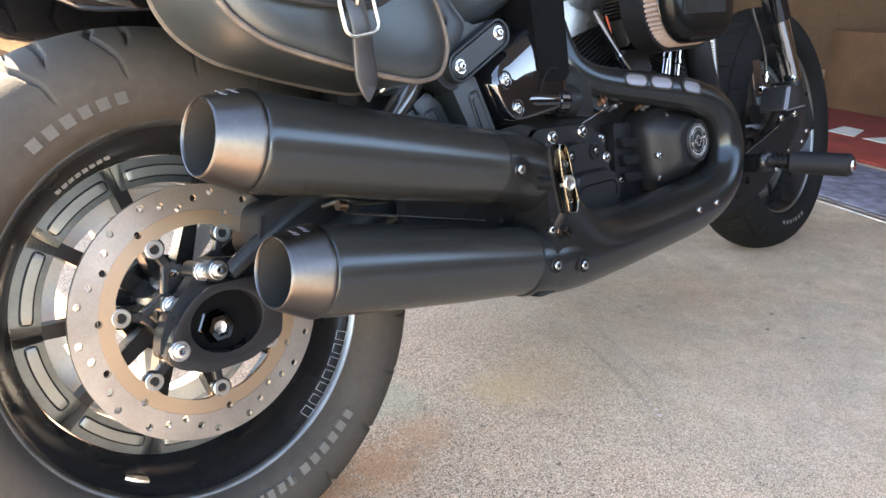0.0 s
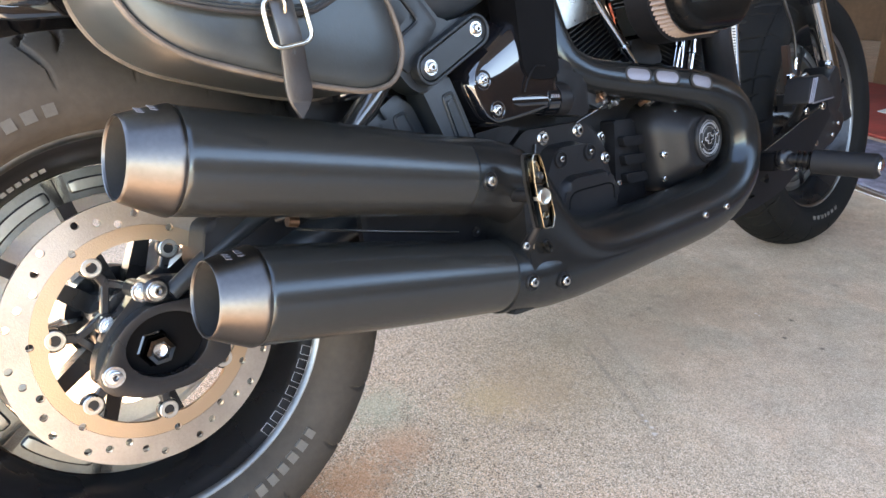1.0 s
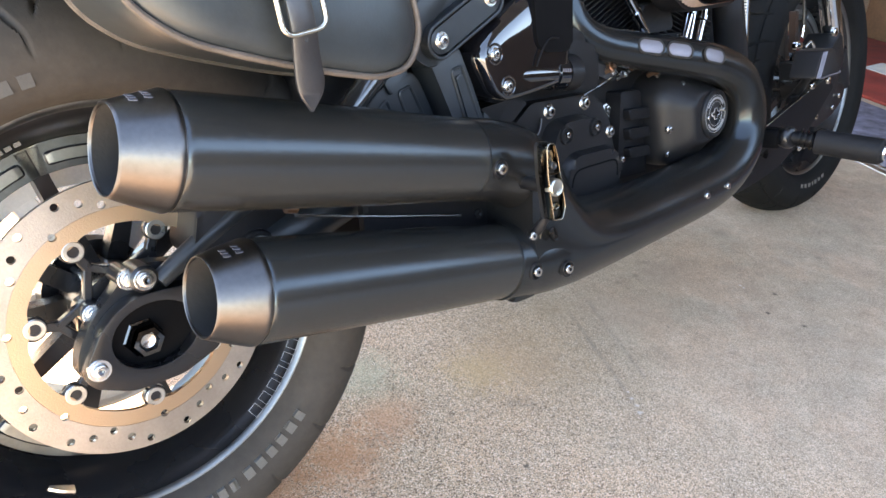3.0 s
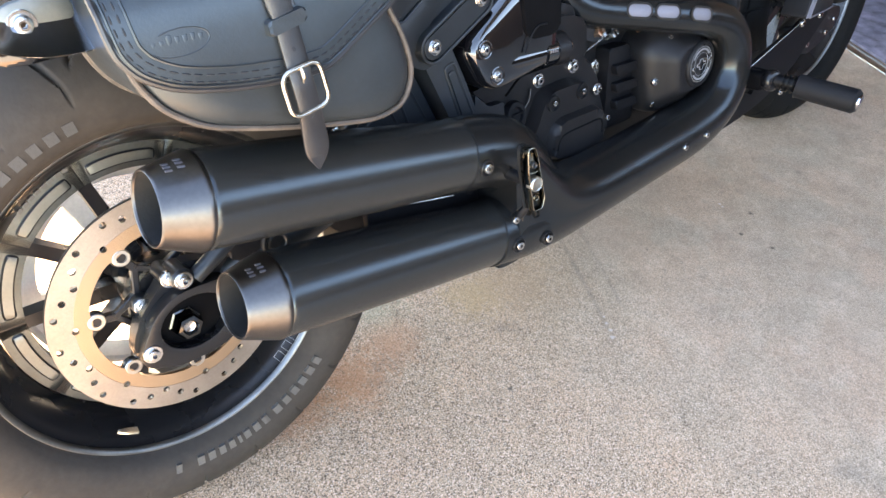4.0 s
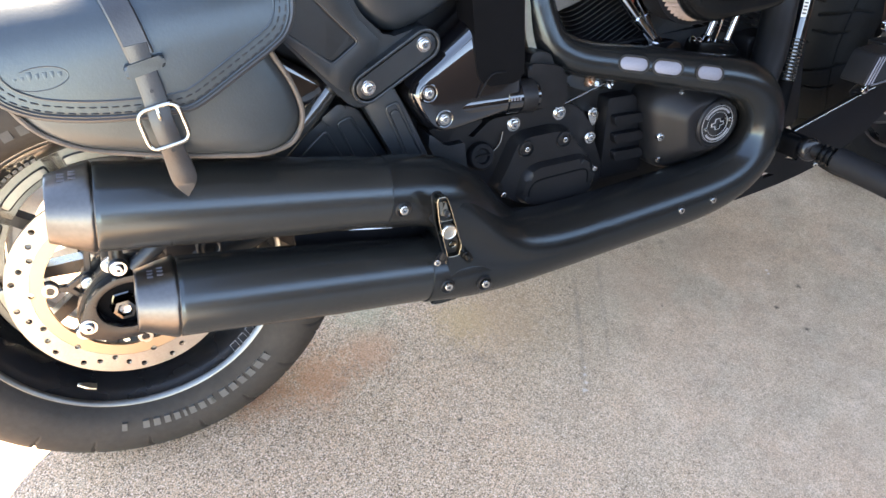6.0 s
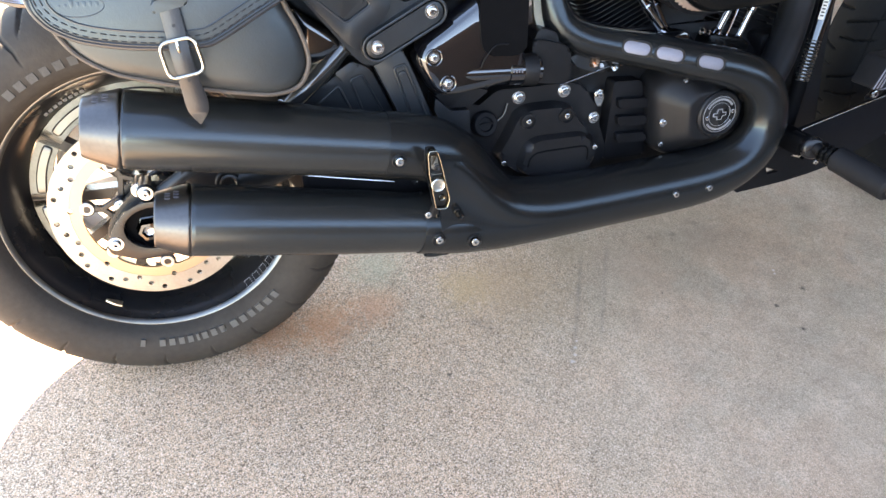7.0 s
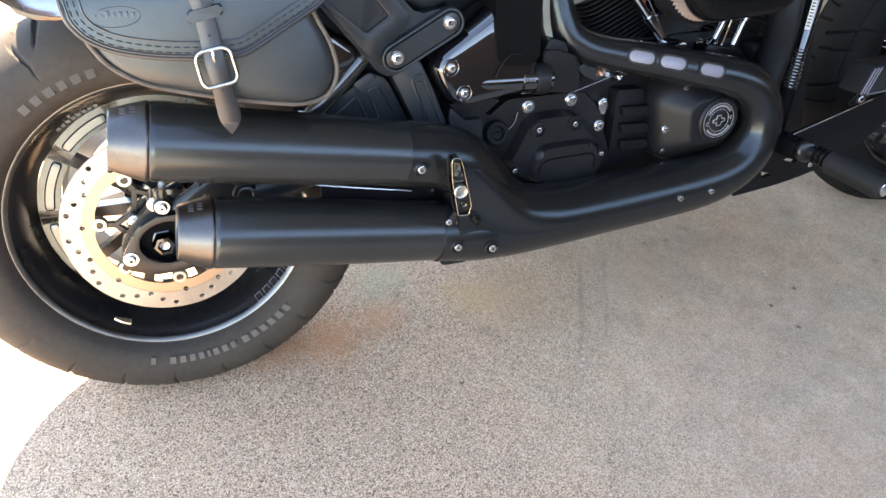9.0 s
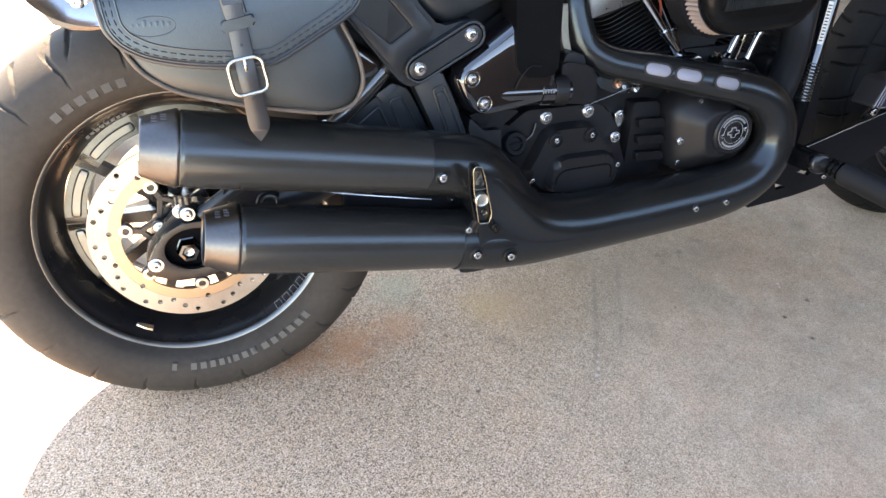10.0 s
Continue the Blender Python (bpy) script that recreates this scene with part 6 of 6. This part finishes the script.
for x, low, tuck in smooth_path([(-0.114, 0.690, 0.012), (-0.108, 0.6815, 0.006), (-0.096, 0.6705, 0.002), (-0.080, 0.6610, 0.0), (-0.062, 0.6545, 0.0), (-0.040, 0.6505, 0.0), (0.0, 0.6490, 0.0), (0.10, 0.6490, 0.0), (0.25, 0.650, 0.0)], 4):
    ms_rows.append([ms_bm.verts.new((x, y + tuck, max(z, 0) if z > 0.5 else low + z)) for y, z in ((-0.125, 0.735), (-0.150, 0.732), (-0.158, 0.722), (-0.163, 0.040), (-0.171, 0.022), (-0.187, 0.0075), (-0.196, 0.0022), (-0.1975, 0.0012), (-0.196, 0.0), (-0.185, 0.001), (-0.125, 0.012))])
for u, v in zip(ms_rows, ms_rows[1:]):
    for i in range(len(u)):
        j = (i + 1) % len(u)
        ms_bm.faces.new((u[i], u[j], v[j], v[i]))
ms_bm.faces.new(ms_rows[0]), ms_bm.faces.new(ms_rows[-1][::-1])
ms = part("mudguard_strut", ms_bm, M_STEEL, bike, "polished steel mudguard strut with a flared lower edge", 45)
part("strut_plate", prism(capsule((-0.0635, 0.6790), (-0.0335, 0.6820), 0.0165), -0.1700, -0.155, 0.002), M_PAD, ms, "dull metal plate under the bolt")
bolt(ms, (-0.0605, -0.1700, 0.6779), 0.0080)
part("seat", prism([(0.02, 0.80), (0.0, 0.84), (0.25, 0.84), (0.40, 0.76), (0.55, 0.74), (0.68, 0.80), (0.68, 0.70), (0.40, 0.66), (0.20, 0.74)], -0.15, 0.15, 0.03, 3, 0.02), M_SEAT, bike, "black vinyl seat")
tank = lathe([(0, 0), (0.0, 0.05), (0.03, 0.11), (0.12, 0.155), (0.26, 0.16), (0.40, 0.13), (0.46, 0.06), (0.465, 0)], (0.66, 0, 0.84), (1, 0, 0.12), 32)
part("fuel_tank", tank, M_GLOSS, bike, "gloss black fuel tank")
part("handlebar", tube([(1.10, -0.40, 1.06, 0.013), (1.18, -0.30, 1.08, 0.013), (1.26, -0.06, 1.00, 0.013), (1.26, 0.06, 1.00, 0.013), (1.18, 0.30, 1.08, 0.013), (1.10, 0.40, 1.06, 0.013)], 5, 16), M_GLOSS, bike, "black handlebar")
part("headlamp", lathe([(0, 0), (0.0, 0.05), (0.05, 0.085), (0.10, 0.09), (0.11, 0.08), (0.11, 0)], (1.38, 0, 0.86), (1, 0, 0), 32), M_GLOSS, bike, "black headlamp shell")
part("side_stand", tube([(0.86, 0.15, 0.24, 0.012), (0.84, 0.26, 0.10, 0.012), (0.83, 0.315, 0.078, 0.012)], 3, 14), M_MATTE, bike, "black side stand on the ground")

# ---- the saddlebag, strapped to the mudguard ----
bag = thing("saddlebag", "black leather saddlebag with stitched flap and buckled strap", "saddlebag", LEANT)
BODY = rounded([(-0.012, 0.710), (-0.021, 0.645), (-0.004, 0.607), (0.03, 0.580), (0.086, 0.560), (0.15, 0.541), (0.205, 0.528), (0.240, 0.533), (0.256, 0.562), (0.250, 0.60), (0.232, 0.64), (0.22, 0.710)], 0.02, 4)
bb = bmesh.new()
BC = (0.118, 0.632)
loops = []
for sc, y in ((0.6, -0.150), (0.97, -0.150), (1.0, -0.154), (1.0, -0.258), (0.985, -0.267), (0.95, -0.2735), (0.88, -0.278), (0.72, -0.2815), (0.4, -0.2835)):
    loops.append([bb.verts.new((BC[0] + (x - BC[0]) * sc, y, BC[1] + (z - BC[1]) * sc)) for x, z in BODY])
for u, v in zip(loops, loops[1:]):
    for i in range(len(BODY)):
        j = (i + 1) % len(BODY)
        bb.faces.new((u[i], u[j], v[j], v[i]))
bb.faces.new(loops[0]), bb.faces.new(loops[-1])
part("bag_body", bb, M_LEATHER, bag, "smooth black leather body", 60)
low = [q for q in BODY if q[1] < 0.70]
part("piping", ring_of([(x, z) for x, z in low], -0.270, 0.0030, 8, closed=False), M_EDGE, bag, "leather piping along the lower seam")
part("piping", ring_of([(x, z) for x, z in low], -0.152, 0.0030, 8, closed=False), M_EDGE, bag)

FX = (-0.031, -0.0295, -0.024, -0.013, 0.011, 0.05, 0.094, 0.135, 0.155, 0.197, 0.235, 0.252, 0.262, 0.2655)
FZ = (0.690, 0.665, 0.651, 0.638, 0.624, 0.613, 0.606, 0.6035, 0.6075, 0.627, 0.645, 0.657, 0.675, 0.695)


def flap_edge(x):
    return float(np.interp(x, FX, FZ))


def flap_at(x, drop):
    """The flap's face at x, drop metres below the bag's top fold, and how far it stands out."""
    path = [(-0.13, 0.738), (-0.19, 0.739), (-0.225, 0.736), (-0.247, 0.730), (-0.264, 0.7195), (-0.276, 0.707), (-0.2835, 0.692), (-0.2875, 0.672), (-0.290, 0.64), (-0.291, 0.60)]
    t, left = 0.0, drop
    for (y0, z0), (y1, z1) in zip(path, path[1:]):
        n_ = math.hypot(y1 - y0, z1 - z0)
        if left <= n_:
            u = left / n_
            return y0 + (y1 - y0) * u, z0 + (z1 - z0) * u
        left -= n_
    return path[-1][0], path[-1][1] - left


def drop_for(z):
    lo_, hi_ = 0.0, 0.4
    for _ in range(40):
        mid = (lo_ + hi_) / 2
        if flap_at(0, mid)[1] > z or mid < 0.1:
            lo_ = mid
        else:
            hi_ = mid
    return lo_


fb = bmesh.new()
rows = []
xs = sorted(set([round(v, 4) for v in np.linspace(-0.031, 0.2655, 48)] + list(FX)))
for x in xs:
    total = drop_for(flap_edge(x))
    col = []
    for k in range(28):
        y, z = flap_at(x, total * k / 27)
        belly = 0.006 * math.sin(math.pi * (x + 0.031) / 0.2965) - 0.004
        col.append(fb.verts.new((x, y - belly * min(1, k / 8), z)))
    rows.append(col)
for a, b in zip(rows, rows[1:]):
    for k in range(27):
        fb.faces.new((a[k], a[k + 1], b[k + 1], b[k]))
flap = part("flap", fb, M_LEATHER, bag, "leather flap with a double row of stitching", 80)
so = flap.modifiers.new("thickness", "SOLIDIFY")
so.thickness, so.offset = 0.0045, 0.0


def face_point(x, z, out=0.0):
    y, zz = flap_at(x, drop_for(z))
    belly = 0.006 * math.sin(math.pi * (x + 0.031) / 0.2965) - 0.004
    return Vector((x, y - belly - 0.0023 - out, zz))


edge_pts = smooth_path([(-0.0305, 0.722), (-0.031, 0.706)] + [(x, z) for x, z in zip(FX, FZ)] + [(0.2655, 0.708), (0.265, 0.722)], 6)
rim_line = [face_point(p[0] + 0.0, p[1] + 0.001, -0.002) for p in edge_pts]
part("flap_edge", tube([(*q, 0.0028) for q in rim_line], 1, 8), M_STRAP, bag, "burnished flap edge")


def inset_line(dist):
    out = []
    for i, p in enumerate(edge_pts):
        a, b = edge_pts[max(0, i - 1)], edge_pts[min(len(edge_pts) - 1, i + 1)]
        t = Vector((b[0] - a[0], b[1] - a[1])).normalized()
        q = Vector((p[0], p[1])) + Vector((-t.y, t.x)) * dist
        out.append(face_point(q.x, q.y, 0.0003))
    return out


def along(line, step):
    acc, out, last = 0.0, [line[0]], line[0]
    for p, q in zip(line, line[1:]):
        n_ = (q - p).length
        while acc + n_ >= step:
            u = (step - acc) / n_
            p = p.lerp(q, u)
            out.append(p)
            n_ = (q - p).length
            acc = 0.0
        acc += n_
    return out


thread = bmesh.new()
for dist in (0.0075, 0.0135):
    pts = along(inset_line(dist), 0.0098)
    for p, q in zip(pts, pts[1:]):
        tube([(*p, 0.0003), (*p.lerp(q, 0.12), 0.0008), (*p.lerp(q, 0.58), 0.0008), (*p.lerp(q, 0.70), 0.0003)], 1, 6, bm=thread)
tagged(part("stitching", thread, M_THREAD, bag, "double row of dark stitches"), kind="stuff")
for dist in (0.0045, 0.0195):
    part("crease", tube([(*q, 0.0012) for q in inset_line(dist)], 1, 6), M_LEATHER, bag)
# embossed maker's mark, as plain bars inside an oval
for k, (w_, h_) in enumerate(((0.0042, 0.008), (0.0042, 0.009), (0.0050, 0.016), (0.0040, 0.012), (0.0045, 0.013), (0.0040, 0.013), (0.0045, 0.011))):
    p = face_point(0.0005 + 0.0063 * k, 0.661 - 0.0004 * k, -0.0009)
    b = bmesh.new()
    bmesh.ops.create_cube(b, size=1.0, matrix=Matrix.Translation(p) @ Matrix.Diagonal((w_, 0.0016, h_, 1)))
    part("embossed_bar", bevel(b, 0.0008, 2), M_LEATHER, bag)
oval = [face_point(0.0205 + 0.0245 * math.cos(t), 0.6605 + 0.0105 * math.sin(t), -0.0003) for t in np.linspace(-2.7, 2.2, 32)]
part("embossed_line", tube([(*q, 0.0006) for q in oval], 1, 6), M_LEATHER, bag)


def strap_piece(name, rows_, thick, material, label=""):
    """A flat strap through rows of (x, y, z, half-width)."""
    bm = bmesh.new()
    pts = smooth_path(rows_, 5)
    rings = []
    for i, q in enumerate(pts):
        a, b = pts[max(0, i - 1)], pts[min(len(pts) - 1, i + 1)]
        d = Vector(b[:3] - a[:3]).normalized()
        w_ = Vector((1, 0, 0)) - d * d.x
        w_.normalize()
        o = d.cross(w_).normalized()
        o = o if o.y < 0 else -o
        c = Vector(q[:3])
        h = max(q[3], 0.0006)
        rings.append([bm.verts.new(c + w_ * u + o * v) for u, v in ((-h, 0), (-h, thick * 0.7), (-h * 0.88, thick), (h * 0.88, thick), (h, thick * 0.7), (h, 0))])
    for a, b in zip(rings, rings[1:]):
        for k in range(6):
            bm.faces.new((a[k], a[(k + 1) % 6], b[(k + 1) % 6], b[k]))
    bm.faces.new(rings[0]), bm.faces.new(rings[-1][::-1])
    return part(name, bm, material, bag, label)


strap_piece("strap_sleeve", [(0.085, -0.195, 0.744, 0.0125), (0.091, -0.236, 0.739, 0.0125), (0.097, -0.262, 0.728, 0.0125), (0.1025, -0.2800, 0.711, 0.0125), (0.1065, -0.2890, 0.692, 0.0125), (0.1105, -0.2945, 0.664, 0.0125)], 0.004, M_STRAP, "leather strap sewn to the flap")
strap_piece("strap", [(0.1085, -0.2945, 0.676, 0.0108), (0.1100, -0.2965, 0.650, 0.0108), (0.1110, -0.2995, 0.620, 0.0110), (0.1110, -0.3030, 0.600, 0.0108), (0.1125, -0.3030, 0.580, 0.0110), (0.1140, -0.2990, 0.560, 0.0118), (0.1155, -0.2960, 0.540, 0.0128), (0.1152, -0.2945, 0.528, 0.0100), (0.1140, -0.2935, 0.5150, 0.0008)], 0.0032, M_STRAP, "punched leather strap with a pointed end")
keep = bmesh.new()
kp = rounded([(-0.019, -0.005), (0.019, 0.001), (0.019, 0.013), (-0.019, 0.008)], 0.004)
prism([(0.111 + x, 0.651 + z) for x, z in kp], -0.3018, -0.291, 0.0035, 4, bm=keep)
part("strap_keeper", keep, M_LEATHER, bag, "leather keeper loop")
for z in (0.632, 0.571):
    part("strap_hole", lathe([(0, 0.0019), (0.0006, 0.0019), (0.0006, 0)], (0.1105 if z > 0.6 else 0.1132, -0.3015 if z > 0.6 else -0.3045, z), (0, -1, 0), 12), M_THREAD, bag)
bk = rounded([(0.0900, 0.6155), (0.1290, 0.6195), (0.1335, 0.5790), (0.0935, 0.5745)], 0.011, 5)
buckle = part("buckle", ring_of(bk, -0.3065, 0.0023, 10), M_BUCKLE, bag, "nickel-plated buckle")
part("buckle_tongue", tube([(0.1100, -0.3080, 0.617, 0.0018), (0.1102, -0.3095, 0.610, 0.0018), (0.1104, -0.3065, 0.604, 0.0016)], 3, 8), M_BUCKLE, buckle)

# unseen second bag on the far side, added to keep sun off the wheel
copy_thing(bag, LEANT @ Matrix.Diagonal((1, -1, 1, 1)))

# ---- surroundings ----
def slab(name, p0, p1, material, label, category, kind="structure", edge=0.004):
    bm = bmesh.new()
    c = [(a + b) / 2 for a, b in zip(p0, p1)]
    s = [abs(b - a) for a, b in zip(p0, p1)]
    bmesh.ops.create_cube(bm, size=1.0, matrix=Matrix.Translation(c) @ Matrix.Diagonal((*s, 1)))
    bevel(bm, edge, 2)
    return tagged(part(name, bm, material), label, category, kind=kind)


# unseen wall added so that glossy parts mirror a low brown band
slab("wall_south", (-0.25, -3.2, 0), (6.3, -2.9, 1.32), M_BRICK, "plain dark brown rendered wall", "wall")
# unseen wall added to keep the sun off the bay
slab("wall_north", (0.17, 2.6, 0), (6.3, 2.9, 6.7), M_BRICK, "unseen plain brown wall added to shade the bay", "wall")
# unseen ceiling added to darken the front and narrow the mirrored sky
slab("ceiling", (0.62, -3.1, 2.6), (6.3, 2.6, 2.75), M_DARK_CEILING, "unseen plain dark ceiling added to block the sky", "ceiling")
slab("wall_east", (6.0, -4.2, 0), (6.3, 2.6, 3.4), M_BRICK, "plain dark brown rendered wall", "wall")


def turned(ob, x, y, deg):
    ob.matrix_world = pose(x, y, 0, 0, 0, deg)
    return ob


# a doorway's metal threshold, the speckled mat behind it and a red runner
TH = -24.0
for k, (x0, x1, h) in enumerate(((-0.012, 0.012, 0.006), (0.022, 0.030, 0.005))):
    turned(slab("threshold", (x0, -1.2, 0), (x1, 1.6, h), M_ALU, "worn aluminium threshold strip on the concrete", "threshold", edge=0.002), 2.105, 0.0, TH)
turned(slab("door_mat", (0.04, -1.2, 0), (0.50, 1.6, 0.010), M_MAT, "grey speckled door mat behind the threshold", "mat", "thing", 0.004), 2.105, 0.0, TH)
turned(slab("red_runner", (0.56, -1.2, 0), (1.45, 1.6, 0.014), M_RED, "red woven runner with pale printed lettering on the floor", "rug", "thing", 0.005), 2.105, 0.0, TH)
runner = bpy.data.objects["red_runner"]
y_ = -0.86
for k, w_ in enumerate((0.16, 0.10, 0.15, 0.13, 0.16, 0.09, 0.15, 0.14, 0.12, 0.15)):
    bm = bmesh.new()
    skew = 0.05 if k % 2 else -0.03
    vs = [bm.verts.new((x, y, z)) for z in (0.0135, 0.0165) for x, y in ((0.90, y_), (0.90, y_ + w_), (1.06, y_ + w_ + skew), (1.06, y_ + 0.04 + skew))]
    for f in ((3, 2, 1, 0), (4, 5, 6, 7), (0, 1, 5, 4), (1, 2, 6, 5), (2, 3, 7, 6), (3, 0, 4, 7)):
        bm.faces.new([vs[i] for i in f])
    part("lettering_bar", bm, M_PALE, runner, "pale printed bar" if k == 0 else "")
    y_ += w_ + 0.045
turned(slab("wooden_bench", (1.47, -1.2, 0), (2.2, 1.5, 0.42), M_WOOD, "dark brown wooden bench against the wall", "bench", "thing", 0.01), 2.105, 0.0, TH)
